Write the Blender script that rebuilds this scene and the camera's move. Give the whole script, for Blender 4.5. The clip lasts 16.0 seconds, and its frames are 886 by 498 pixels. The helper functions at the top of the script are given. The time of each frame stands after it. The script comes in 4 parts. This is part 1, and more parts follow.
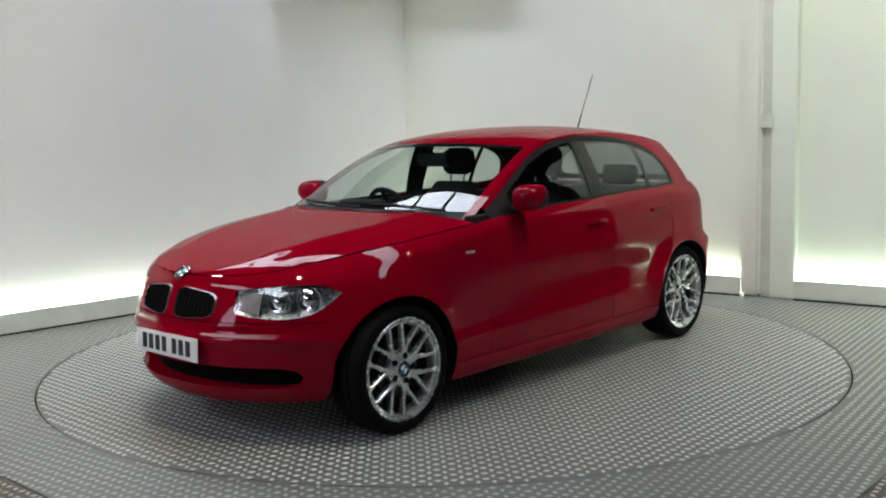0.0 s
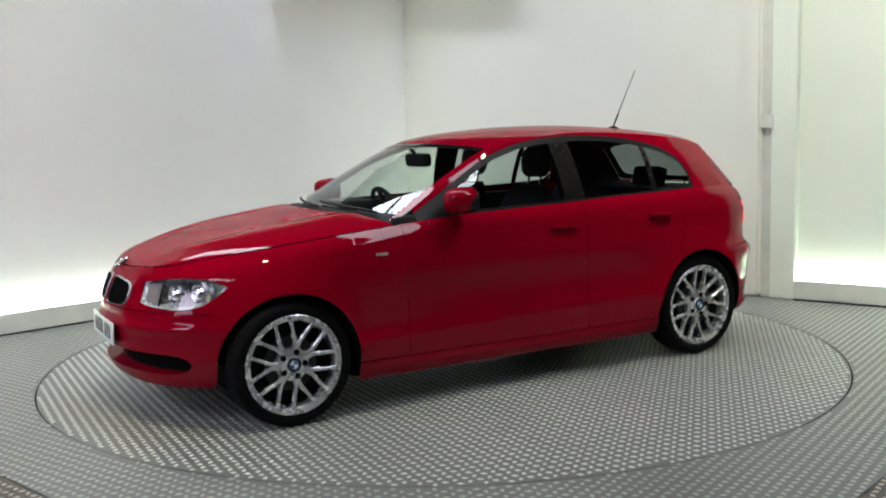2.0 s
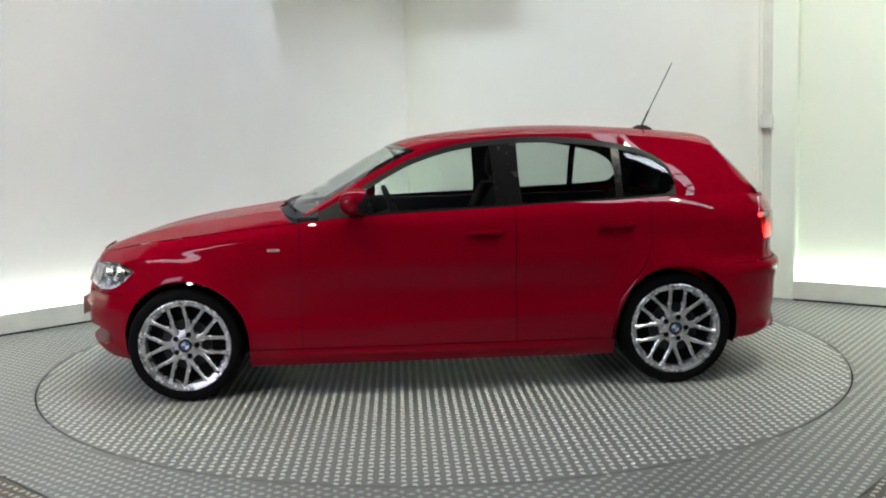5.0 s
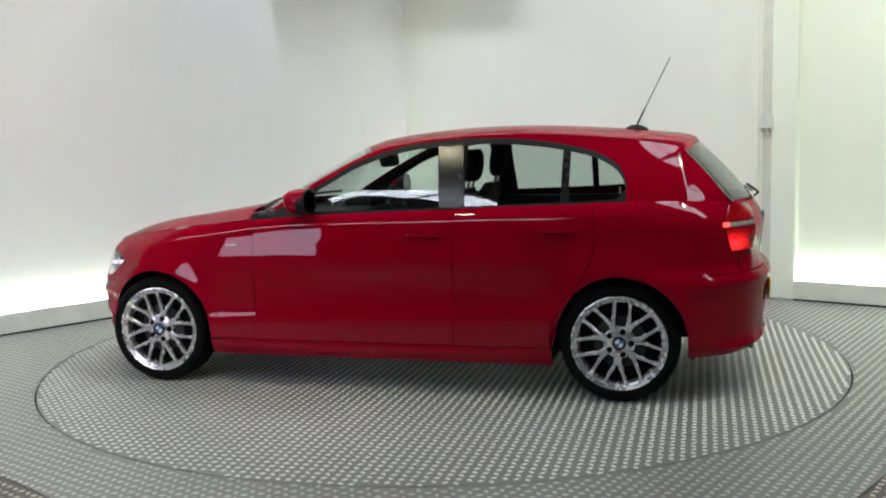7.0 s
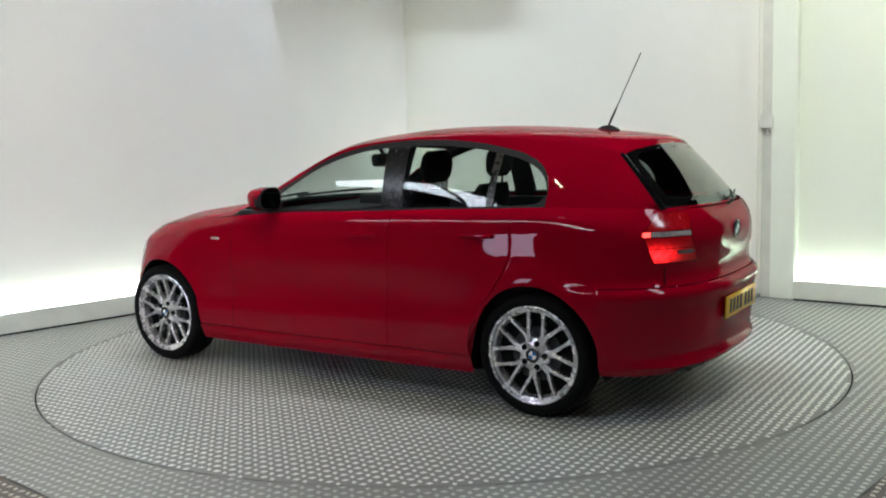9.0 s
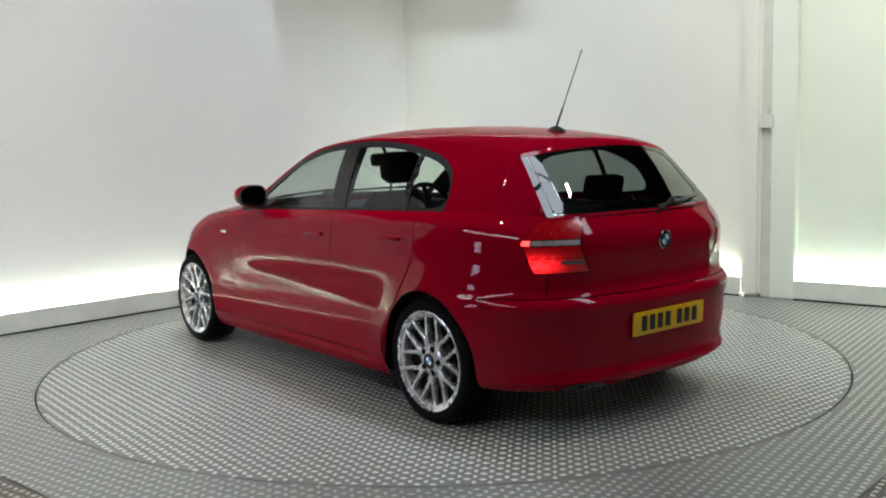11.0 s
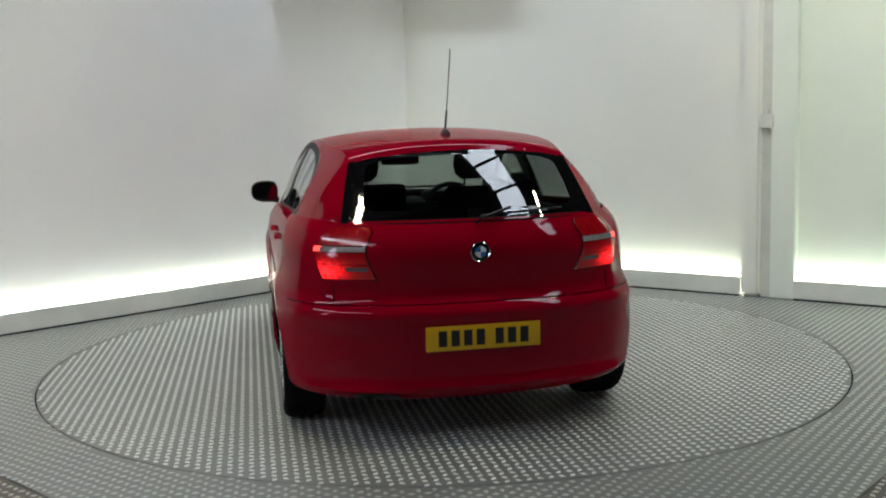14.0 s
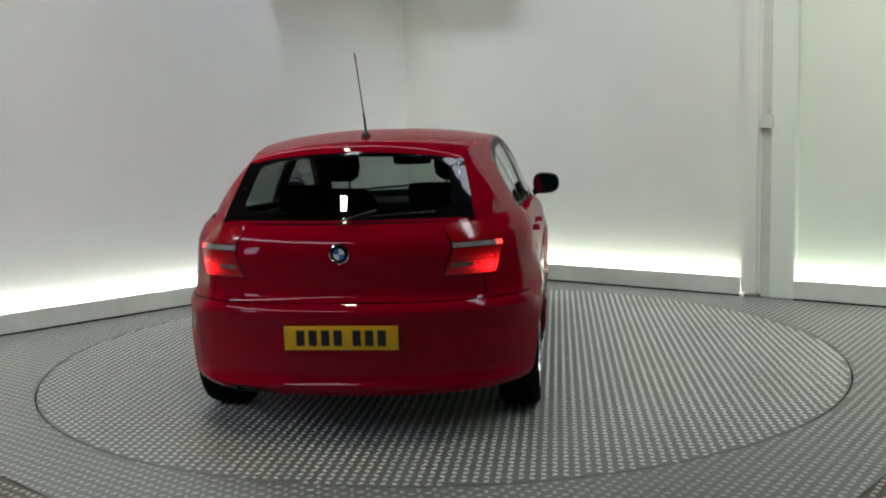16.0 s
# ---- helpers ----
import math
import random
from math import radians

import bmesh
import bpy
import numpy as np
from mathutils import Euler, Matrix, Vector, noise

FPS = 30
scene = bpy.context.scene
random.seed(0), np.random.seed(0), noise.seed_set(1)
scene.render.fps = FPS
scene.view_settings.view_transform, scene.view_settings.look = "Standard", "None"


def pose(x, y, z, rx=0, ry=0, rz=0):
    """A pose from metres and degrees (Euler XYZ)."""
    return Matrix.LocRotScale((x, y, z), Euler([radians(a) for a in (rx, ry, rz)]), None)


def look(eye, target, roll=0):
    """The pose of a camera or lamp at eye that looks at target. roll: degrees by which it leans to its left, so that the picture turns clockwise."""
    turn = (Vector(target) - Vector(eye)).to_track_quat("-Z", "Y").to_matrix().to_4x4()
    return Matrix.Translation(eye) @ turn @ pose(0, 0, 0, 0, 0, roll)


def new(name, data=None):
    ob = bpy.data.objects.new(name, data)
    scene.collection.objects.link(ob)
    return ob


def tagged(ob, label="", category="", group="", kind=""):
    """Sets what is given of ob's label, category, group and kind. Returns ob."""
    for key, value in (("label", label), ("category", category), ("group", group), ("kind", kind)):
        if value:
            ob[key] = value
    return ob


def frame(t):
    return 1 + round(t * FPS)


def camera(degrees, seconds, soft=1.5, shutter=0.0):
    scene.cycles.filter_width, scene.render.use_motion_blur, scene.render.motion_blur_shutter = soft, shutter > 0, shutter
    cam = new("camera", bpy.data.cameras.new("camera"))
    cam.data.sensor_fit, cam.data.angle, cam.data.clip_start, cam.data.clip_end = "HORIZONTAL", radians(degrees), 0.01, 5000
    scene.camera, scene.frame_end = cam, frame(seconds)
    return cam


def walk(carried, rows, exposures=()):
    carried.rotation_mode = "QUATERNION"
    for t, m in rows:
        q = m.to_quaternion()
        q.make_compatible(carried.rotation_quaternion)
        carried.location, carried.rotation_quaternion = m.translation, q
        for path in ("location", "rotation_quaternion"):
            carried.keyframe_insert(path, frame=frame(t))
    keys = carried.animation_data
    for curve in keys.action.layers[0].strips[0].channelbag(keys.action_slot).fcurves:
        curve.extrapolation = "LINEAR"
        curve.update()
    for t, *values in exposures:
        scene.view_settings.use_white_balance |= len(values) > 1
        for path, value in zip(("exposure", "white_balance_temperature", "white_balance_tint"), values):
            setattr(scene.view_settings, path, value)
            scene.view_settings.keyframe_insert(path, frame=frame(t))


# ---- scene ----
# A car on a turning steel turntable, seen by a camera that stands still.
cam = camera(49.94, 16.0, soft=2.0)
STAND = Matrix(((0.99963319, 0.02696669, -0.00250595, 0.0),
                (-0.00567721, 0.1181744, -0.99297663, -6.1354),
                (-0.02648115, 0.99262662, 0.11828414, 1.3882),
                (0, 0, 0, 1)))
walk(cam, [(0.0, STAND), (16.0, STAND)], [(0.0, 0.28), (3.0, 0.54), (9.0, 0.56), (13.0, 0.28), (14.5, 0.10), (16.0, -0.02)])

# ---- light ----
world = bpy.data.worlds.new("world")
scene.world = world
world.use_nodes = True
sky = world.node_tree.nodes.new("ShaderNodeTexSky")
sky.sky_type, sky.sun_disc = "NISHITA", False
sky.sun_elevation, sky.sun_rotation = radians(40), radians(150)
world.node_tree.links.new(sky.outputs[0], world.node_tree.nodes["Background"].inputs[0])
world.node_tree.nodes["Background"].inputs[1].default_value = 0.10


# ---- materials ----
def shader(name, base, rough=0.5, metal=0.0, coat=0.0, vary=0.0, scale=8.0, bump=0.0, bump_scale=60.0, glow=None, glow_power=0.0,
           spec=0.5, dirt=0.0, coat_ior=1.5):
    """A procedural surface: colour varied at two scales, roughness varied, fine relief."""
    m = bpy.data.materials.new(name)
    m.use_nodes = True
    nt = m.node_tree
    b = nt.nodes["Principled BSDF"]
    b.inputs["Base Color"].default_value = (*base, 1)
    b.inputs["Roughness"].default_value = rough
    b.inputs["Metallic"].default_value = metal
    b.inputs["Coat Weight"].default_value = coat
    b.inputs["Coat Roughness"].default_value = 0.02
    b.inputs["Coat IOR"].default_value = coat_ior
    b.inputs["Specular IOR Level"].default_value = spec
    if glow:
        b.inputs["Emission Color"].default_value = (*glow, 1)
        b.inputs["Emission Strength"].default_value = glow_power
    co = nt.nodes.new("ShaderNodeTexCoord")
    if vary or dirt:
        n1 = nt.nodes.new("ShaderNodeTexNoise")
        n1.inputs["Scale"].default_value, n1.inputs["Detail"].default_value = scale, 6
        n2 = nt.nodes.new("ShaderNodeTexNoise")
        n2.inputs["Scale"].default_value, n2.inputs["Detail"].default_value = scale / 7, 3
        for n in (n1, n2):
            nt.links.new(co.outputs["Object"], n.inputs["Vector"])
        add = nt.nodes.new("ShaderNodeMath")
        nt.links.new(n1.outputs[0], add.inputs[0])
        nt.links.new(n2.outputs[0], add.inputs[1])
        ramp = nt.nodes.new("ShaderNodeMapRange")
        ramp.inputs["From Min"].default_value, ramp.inputs["From Max"].default_value = 0.7, 1.3
        ramp.inputs["To Min"].default_value, ramp.inputs["To Max"].default_value = 1 - vary, 1 + vary
        nt.links.new(add.outputs[0], ramp.inputs["Value"])
        mul = nt.nodes.new("ShaderNodeVectorMath")
        mul.operation = "SCALE"
        mul.inputs[0].default_value = base
        nt.links.new(ramp.outputs[0], mul.inputs["Scale"])
        nt.links.new(mul.outputs[0], b.inputs["Base Color"])
        rr = nt.nodes.new("ShaderNodeMapRange")
        rr.inputs["From Min"].default_value, rr.inputs["From Max"].default_value = 0.7, 1.3
        rr.inputs["To Min"].default_value, rr.inputs["To Max"].default_value = max(0.02, rough - 0.5 * vary - dirt), min(1, rough + 0.5 * vary + dirt)
        nt.links.new(add.outputs[0], rr.inputs["Value"])
        nt.links.new(rr.outputs[0], b.inputs["Roughness"])
    if bump:
        nb = nt.nodes.new("ShaderNodeTexNoise")
        nb.inputs["Scale"].default_value, nb.inputs["Detail"].default_value = bump_scale, 4
        nt.links.new(co.outputs["Object"], nb.inputs["Vector"])
        bp = nt.nodes.new("ShaderNodeBump")
        bp.inputs["Strength"].default_value, bp.inputs["Distance"].default_value = bump, 0.004
        nt.links.new(nb.outputs[0], bp.inputs["Height"])
        nt.links.new(bp.outputs[0], b.inputs["Normal"])
    return m


def glass(name, tint, rough=0.0, opacity=0.0):
    """A thin pane: mostly clear, tinted, with the gloss of glass."""
    m = bpy.data.materials.new(name)
    m.use_nodes = True
    nt = m.node_tree
    nt.nodes.remove(nt.nodes["Principled BSDF"])
    out = nt.nodes["Material Output"]
    tr, gl, mix, fr, up, ma = (nt.nodes.new("ShaderNode" + k) for k in ("BsdfTransparent", "BsdfGlossy", "MixShader", "LayerWeight", "Math", "Math"))
    tr.inputs[0].default_value = (*tint, 1)
    gl.inputs[0].default_value, gl.inputs["Roughness"].default_value = (1, 1, 1, 1), rough
    # Schlick's rule, alike from both sides of the thin pane
    fr.inputs["Blend"].default_value = 0.5
    up.operation, up.inputs[1].default_value = "POWER", 4.6
    nt.links.new(fr.outputs["Facing"], up.inputs[0])
    ma.operation, ma.inputs[1].default_value, ma.inputs[2].default_value = "MULTIPLY_ADD", 0.86, 0.055
    nt.links.new(up.outputs[0], ma.inputs[0])
    nt.links.new(ma.outputs[0], mix.inputs[0])
    nt.links.new(tr.outputs[0], mix.inputs[1])
    nt.links.new(gl.outputs[0], mix.inputs[2])
    nt.links.new(mix.outputs[0], out.inputs[0])
    return m


PAINT = shader("red_paint", (0.26, 0.0004, 0.011), 0.5, 0.0, spec=0.0, coat_ior=1.50, coat=0.46, vary=0.03, scale=30)
BLACK = shader("black_trim", (0.009, 0.009, 0.0095), 0.5, spec=0.2, vary=0.1, scale=20)
SATIN = shader("satin_black", (0.012, 0.011, 0.0105), 0.24, spec=0.35, vary=0.15, scale=30)
GLOSSBLACK = shader("gloss_black", (0.008, 0.008, 0.009), 0.12, vary=0.05, scale=15)
UNDER = shader("underbody", (0.007, 0.007, 0.007), 0.9, spec=0.08, vary=0.2, bump=0.4)
FRIT = shader("black_glass_print", (0.004, 0.004, 0.0045), 0.03, spec=0.3)
DARKLENS = shader("reverse_lens", (0.10, 0.09, 0.09), 0.15, coat=1.0)
RUBBER = shader("tyre_rubber", (0.0045, 0.0045, 0.0048), 0.8, spec=0.08, vary=0.2, scale=25, bump=0.3, bump_scale=120)
DARKSTEEL = shader("dark_steel", (0.02, 0.02, 0.021), 0.6, 0.3, vary=0.2, scale=40)
ALLOY = shader("silver_alloy", (0.64, 0.64, 0.655), 0.27, 0.7, coat=0.5, vary=0.06, scale=25)
MIRROR = shader("mirror_face", (0.28, 0.29, 0.31), 0.04, 1.0)
CHROME = shader("chrome", (0.8, 0.8, 0.82), 0.08, 1.0)
RIMCHROME = shader("rim_chrome", (0.42, 0.42, 0.44), 0.3, 1.0, vary=0.1, scale=40)
CABIN = shader("cabin_plastic", (0.011, 0.011, 0.012), 0.6, spec=0.25, vary=0.15, scale=30, bump=0.2, bump_scale=200)
FABRIC = shader("seat_fabric", (0.014, 0.014, 0.016), 0.9, spec=0.15, vary=0.2, scale=50, bump=0.4, bump_scale=300)
SCREEN = glass("windscreen_glass", (0.80, 0.86, 0.82))
SIDE = glass("side_glass", (0.72, 0.78, 0.75))
REAR = glass("rear_glass", (0.27, 0.30, 0.29))
LENS = glass("lamp_lens", (0.93, 0.95, 0.96))
REDLENS = shader("red_lens", (0.22, 0.002, 0.006), 0.15, coat=0.5, glow=(1, 0.012, 0.014), glow_power=0.16)
# the bulb behind the lens: brightest before it, fading outwards, broken up by the lens's facets
_nt = REDLENS.node_tree
_co, _ab, _sb, _sc, _ln, _sq, _ex, _vo, _mu, _ad = (_nt.nodes.new("ShaderNode" + k) for k in ("TexCoord", "VectorMath", "VectorMath", "VectorMath", "VectorMath", "Math", "Math", "TexVoronoi", "Math", "Math"))
_ab.operation, _sb.operation, _sc.operation, _ln.operation = "ABSOLUTE", "SUBTRACT", "MULTIPLY", "LENGTH"
_sb.inputs[1].default_value, _sc.inputs[1].default_value = (1.945, 0.70, 0.800), (0.5, 0.8, 1.7)
_nt.links.new(_co.outputs["Object"], _ab.inputs[0])
_nt.links.new(_ab.outputs[0], _sb.inputs[0])
_nt.links.new(_sb.outputs[0], _sc.inputs[0])
_nt.links.new(_sc.outputs[0], _ln.inputs[0])
_sq.operation, _sq.inputs[1].default_value = "POWER", 1.6
_nt.links.new(_ln.outputs["Value"], _sq.inputs[0])
_mu.operation, _mu.inputs[1].default_value = "MULTIPLY", -110.0
_nt.links.new(_sq.outputs[0], _mu.inputs[0])
_ex.operation, _ex.inputs[0].default_value = "POWER", 2.718
_nt.links.new(_mu.outputs[0], _ex.inputs[1])
_vo.inputs["Scale"].default_value = 55.0
_nt.links.new(_co.outputs["Object"], _vo.inputs["Vector"])
_fa = _nt.nodes.new("ShaderNodeMapRange")
_fa.inputs["To Min"].default_value, _fa.inputs["To Max"].default_value = 7.5, 2.0
_nt.links.new(_vo.outputs["Distance"], _fa.inputs["Value"])
_ad.operation = "MULTIPLY_ADD"
_ad.inputs[2].default_value = 0.04
_nt.links.new(_ex.outputs[0], _ad.inputs[0])
_nt.links.new(_fa.outputs[0], _ad.inputs[1])
_nt.links.new(_ad.outputs[0], _nt.nodes["Principled BSDF"].inputs["Emission Strength"])
REDHOT = shader("bright_red_bulb", (0.5, 0.02, 0.02), 0.1, coat=1.0, glow=(1, 0.06, 0.05), glow_power=2.6)
REDMID = shader("faint_red_lens", (0.24, 0.001, 0.005), 0.15, coat=0.6, vary=0.3, scale=60, glow=(1, 0.008, 0.012), glow_power=0.035)
CLEARLENS = shader("clear_lens", (0.32, 0.28, 0.28), 0.2, coat=0.6, vary=0.25, scale=90)
AMBER = shader("indicator_lens", (0.55, 0.42, 0.38), 0.15, coat=1.0)
WHITEPLATE = shader("white_plate", (0.80, 0.80, 0.78), 0.35, vary=0.03)
YELLOWPLATE = shader("yellow_plate", (0.74, 0.42, 0.012), 0.35, vary=0.03)
INK = shader("plate_ink", (0.012, 0.012, 0.012), 0.5)
BLUE = shader("badge_blue", (0.03, 0.16, 0.45), 0.2, coat=1.0)
CAPBLUE = shader("cap_blue", (0.06, 0.08, 0.18), 0.25, coat=1.0, vary=0.5, scale=60)
WHITE = shader("badge_white", (0.8, 0.8, 0.8), 0.2, coat=1.0)
WALL = shader("white_wall", (0.80, 0.81, 0.75), 0.55, vary=0.035, scale=1.2, bump=0.08, bump_scale=40)
WALLNEUTRAL = shader("white_wall_matt", (0.80, 0.805, 0.80), 0.6, vary=0.035, scale=1.2, bump=0.08, bump_scale=40)
PANEL = shader("white_panel", (0.80, 0.86, 0.78), 0.5, vary=0.03, scale=1.5, bump=0.06, bump_scale=40)
KERB = shader("plinth_paint", (0.70, 0.73, 0.67), 0.5, vary=0.08, scale=6, bump=0.1)
TREAD = shader("tread_steel", (0.180, 0.184, 0.170), 0.5, 0.3, vary=0.12, scale=5, bump=0.15, bump_scale=90, dirt=0.06)
STUD = shader("tread_stud", (0.62, 0.625, 0.585), 0.38, 0.35, vary=0.10, scale=7, dirt=0.05)
SEAM = shader("dark_gap", (0.006, 0.006, 0.006), 0.9, spec=0.05)
FLOORSTUD = shader("dull_tread_stud", (0.41, 0.415, 0.38), 0.45, 0.3, vary=0.15, scale=5, dirt=0.05)
OUTERSTUD = shader("worn_stud", (0.42, 0.39, 0.33), 0.5, 0.2, vary=0.3, scale=6)
CONCRETE = shader("brown_concrete", (0.095, 0.085, 0.07), 0.7, vary=0.2, scale=5, bump=0.3)
DARKWALL = shader("dark_wall", (0.022, 0.022, 0.024), 0.85, vary=0.1, scale=1)
ROOFING = shader("roof_sheet", (0.03, 0.03, 0.032), 0.8, vary=0.1, scale=1)
# grey of the metal catch, and the shade painted into the door gap
GAPSHADE_CATCH = shader("gap_shade_and_catch_grey", (0.64, 0.66, 0.61), 0.5, vary=0.1)
STRIP = shader("light_strip", (0.9, 0.9, 0.9), 0.5, glow=(0.93, 1.0, 0.86), glow_power=28.0)
SKYPANE = shader("rooflight_pane", (0.8, 0.85, 0.9), 0.4, glow=(0.80, 0.88, 1.0), glow_power=9.3)
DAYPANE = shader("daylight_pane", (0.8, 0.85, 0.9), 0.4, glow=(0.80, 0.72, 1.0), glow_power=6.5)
FILL = shader("fill_lamp_face", (0.9, 0.9, 0.9), 0.4, glow=(1.0, 0.94, 0.62), glow_power=290.0)


# ---- mesh helpers ----
def mesh_object(name, verts, faces, material, parent=None, label="", smooth=True, sharp=35.0):
    me = bpy.data.meshes.new(name)
    me.from_pydata([tuple(map(float, v)) for v in verts], [], [tuple(f) for f in faces])
    me.materials.append(material)
    if smooth:
        me.shade_smooth()
        me.set_sharp_from_angle(angle=radians(sharp))
    ob = new(name, me)
    ob.parent = parent
    if label:
        tagged(ob, label)
    return ob


def part(name, bm, material, parent=None, label="", smooth=True, sharp=35.0, outward=None):
    """Links bm as one mesh object; outward: a point that its faces look away from."""
    me = bpy.data.meshes.new(name)
    bm.normal_update()
    if outward is not None and sum((f.normal.dot(f.calc_center_median() - outward) * f.calc_area() for f in bm.faces), 0.0) < 0:
        bmesh.ops.reverse_faces(bm, faces=bm.faces)
        bm.normal_update()
    bm.to_mesh(me)
    bm.free()
    me.materials.append(material)
    if smooth:
        me.shade_smooth()
        me.set_sharp_from_angle(angle=radians(sharp))
    ob = new(name, me)
    ob.parent = parent
    if label:
        tagged(ob, label)
    return ob


def block(bm, lo, hi, bevel=0.0, m=None, seg=2):
    """A bevelled box from corner lo to corner hi, added to bm."""
    lo, hi = Vector(lo), Vector(hi)
    r = bmesh.ops.create_cube(bm, size=1, matrix=Matrix.Translation((lo + hi) / 2) @ Matrix.Diagonal((*(hi - lo), 1)))
    vs = r["verts"]
    if bevel:
        es = list({e for v in vs for e in v.link_edges})
        out = bmesh.ops.bevel(bm, geom=es, offset=bevel, segments=seg, profile=0.6, affect="EDGES")
        vs = list({v for v in out["verts"]} | {v for v in vs if v.is_valid})
    if m:
        bmesh.ops.transform(bm, matrix=m, verts=vs)
    return vs


def box_part(name, lo, hi, material, parent=None, bevel=0.005, m=None, label=""):
    bm = bmesh.new()
    block(bm, lo, hi, bevel, m)
    return part(name, bm, material, parent, label)


def tube(name, pts, radius, material, parent=None, label="", sides=10, taper=None):
    """A round bar along points."""
    vs, fs = [], []
    pts = [Vector(p) for p in pts]
    n = len(pts)
    for i, p in enumerate(pts):
        d = (pts[min(i + 1, n - 1)] - pts[max(i - 1, 0)]).normalized()
        a = d.cross(Vector((0.31, 0.2, 0.93))).normalized()
        b = d.cross(a)
        r = radius * (taper[i] if taper else 1)
        vs += [p + r * (math.cos(k) * a + math.sin(k) * b) for k in np.linspace(0, 2 * math.pi, sides, endpoint=False)]
    for i in range(n - 1):
        for k in range(sides):
            fs.append((i * sides + k, i * sides + (k + 1) % sides, (i + 1) * sides + (k + 1) % sides, (i + 1) * sides + k))
    fs += [tuple(range(sides))[::-1], tuple((n - 1) * sides + k for k in range(sides))]
    return mesh_object(name, vs, fs, material, parent, label)


def lathe(name, profile, material, parent=None, label="", steps=48, axis="y", sharp=35.0):
    """Turns (radius, along) pairs round the axis."""
    vs, fs = [], []
    for a in np.linspace(0, 2 * math.pi, steps, endpoint=False):
        for r, h in profile:
            vs.append((r * math.cos(a), h, r * math.sin(a)) if axis == "y" else (r * math.cos(a), r * math.sin(a), h) if axis == "z" else (h, r * math.cos(a), r * math.sin(a)))
    k = len(profile)
    for i in range(steps):
        j = (i + 1) % steps
        for q in range(k - 1):
            fs.append((i * k + q, i * k + q + 1, j * k + q + 1, j * k + q))
    return mesh_object(name, vs, fs, material, parent, label, sharp=sharp)


def curve(x, table):
    """A smooth line through (x, value) pairs."""
    xs = [p[0] for p in table]
    vs = [p[1] for p in table]
    if xs[0] > xs[-1]:
        xs, vs = xs[::-1], vs[::-1]
    if x <= xs[0]:
        return vs[0]
    if x >= xs[-1]:
        return vs[-1]
    i = max(k for k in range(len(xs) - 1) if xs[k] <= x)

    def slope(k):
        if k == 0 or k == len(xs) - 1:
            a, b = (0, 1) if k == 0 else (k - 1, k)
            return (vs[b] - vs[a]) / (xs[b] - xs[a])
        return (vs[k + 1] - vs[k - 1]) / (xs[k + 1] - xs[k - 1])
    h = xs[i + 1] - xs[i]
    t = (x - xs[i]) / h
    return ((2 * t**3 - 3 * t**2 + 1) * vs[i] + (t**3 - 2 * t**2 + t) * h * slope(i)
            + (-2 * t**3 + 3 * t**2) * vs[i + 1] + (t**3 - t**2) * h * slope(i + 1))


def smoothstep(a, b, x):
    t = min(1, max(0, (x - a) / (b - a)))
    return t * t * (3 - 2 * t)


def lerp(a, b, t):
    return a + (b - a) * t


def grid_faces(nc, nr, flip=False):
    """Faces of nc columns by nr rows of points, column by column."""
    f = [(c * nr + r, (c + 1) * nr + r, (c + 1) * nr + r + 1, c * nr + r + 1) for c in range(nc - 1) for r in range(nr - 1)]
    return [q[::-1] for q in f] if flip else f


# ---- the room ----
CORNER = (-0.31, 3.80)
LEFT_END = (-7.5, -3.43)
RIGHT_END = (7.2, -1.89)
ROOM_TOP = 2.95


def along(a, b, d, out=0.0):
    """The point d metres from a towards b, moved out to the room side."""
    v = Vector((b[0] - a[0], b[1] - a[1])).normalized()
    n = Vector((v.y, -v.x))
    if n.dot(Vector((-a[0], -a[1]))) < 0:
        n = -n
    return Vector(a) + v * d + n * out


def wall_block(name, a, b, d0, d1, o0, o1, z0, z1, material, parent=None, label="", bevel=0.004):
    """An upright box along the line a-b, from d0 to d1 along it and o0 to o1 out of it."""
    p = [along(a, b, d, o) for d, o in ((d0, o0), (d1, o0), (d1, o1), (d0, o1))]
    bm = bmesh.new()
    vs = [bm.verts.new((q.x, q.y, z)) for z in (z0, z1) for q in p]
    for f in ((3, 2, 1, 0), (4, 5, 6, 7), (0, 1, 5, 4), (1, 2, 6, 5), (2, 3, 7, 6), (3, 0, 4, 7)):
        bm.faces.new([vs[i] for i in f])
    bmesh.ops.recalc_face_normals(bm, faces=bm.faces)
    if bevel:
        bmesh.ops.bevel(bm, geom=list(bm.edges), offset=bevel, segments=2, affect="EDGES")
    return part(name, bm, material, parent, label)


POST = 3.505    # the near edge of the post, metres from the corner along the right wall

wall_left = tagged(wall_block("wall_left", CORNER, LEFT_END, -0.2, 6.0, -0.22, -0.10, 0, ROOM_TOP, WALLNEUTRAL, bevel=0),
                   "plain matt white studio wall", "wall", kind="structure")
wall_right = tagged(wall_block("wall_right", CORNER, RIGHT_END, -0.16, POST + 0.02, -0.22, -0.10, 0, ROOM_TOP, WALL, bevel=0),
                    "plain matt white studio wall", "wall", kind="structure")
wall_door = tagged(wall_block("wall_door", CORNER, RIGHT_END, POST + 0.40, 5.7, -0.22, -0.10, 0, ROOM_TOP, PANEL, bevel=0),
                   "smooth white sliding door panel", "wall", kind="structure")
post = tagged(wall_block("door_post", CORNER, RIGHT_END, POST, POST + 0.160, -0.20, 0.004, 0, ROOM_TOP, WALL, bevel=0.025),
              "white painted upright post beside the door panel", "post", kind="structure")
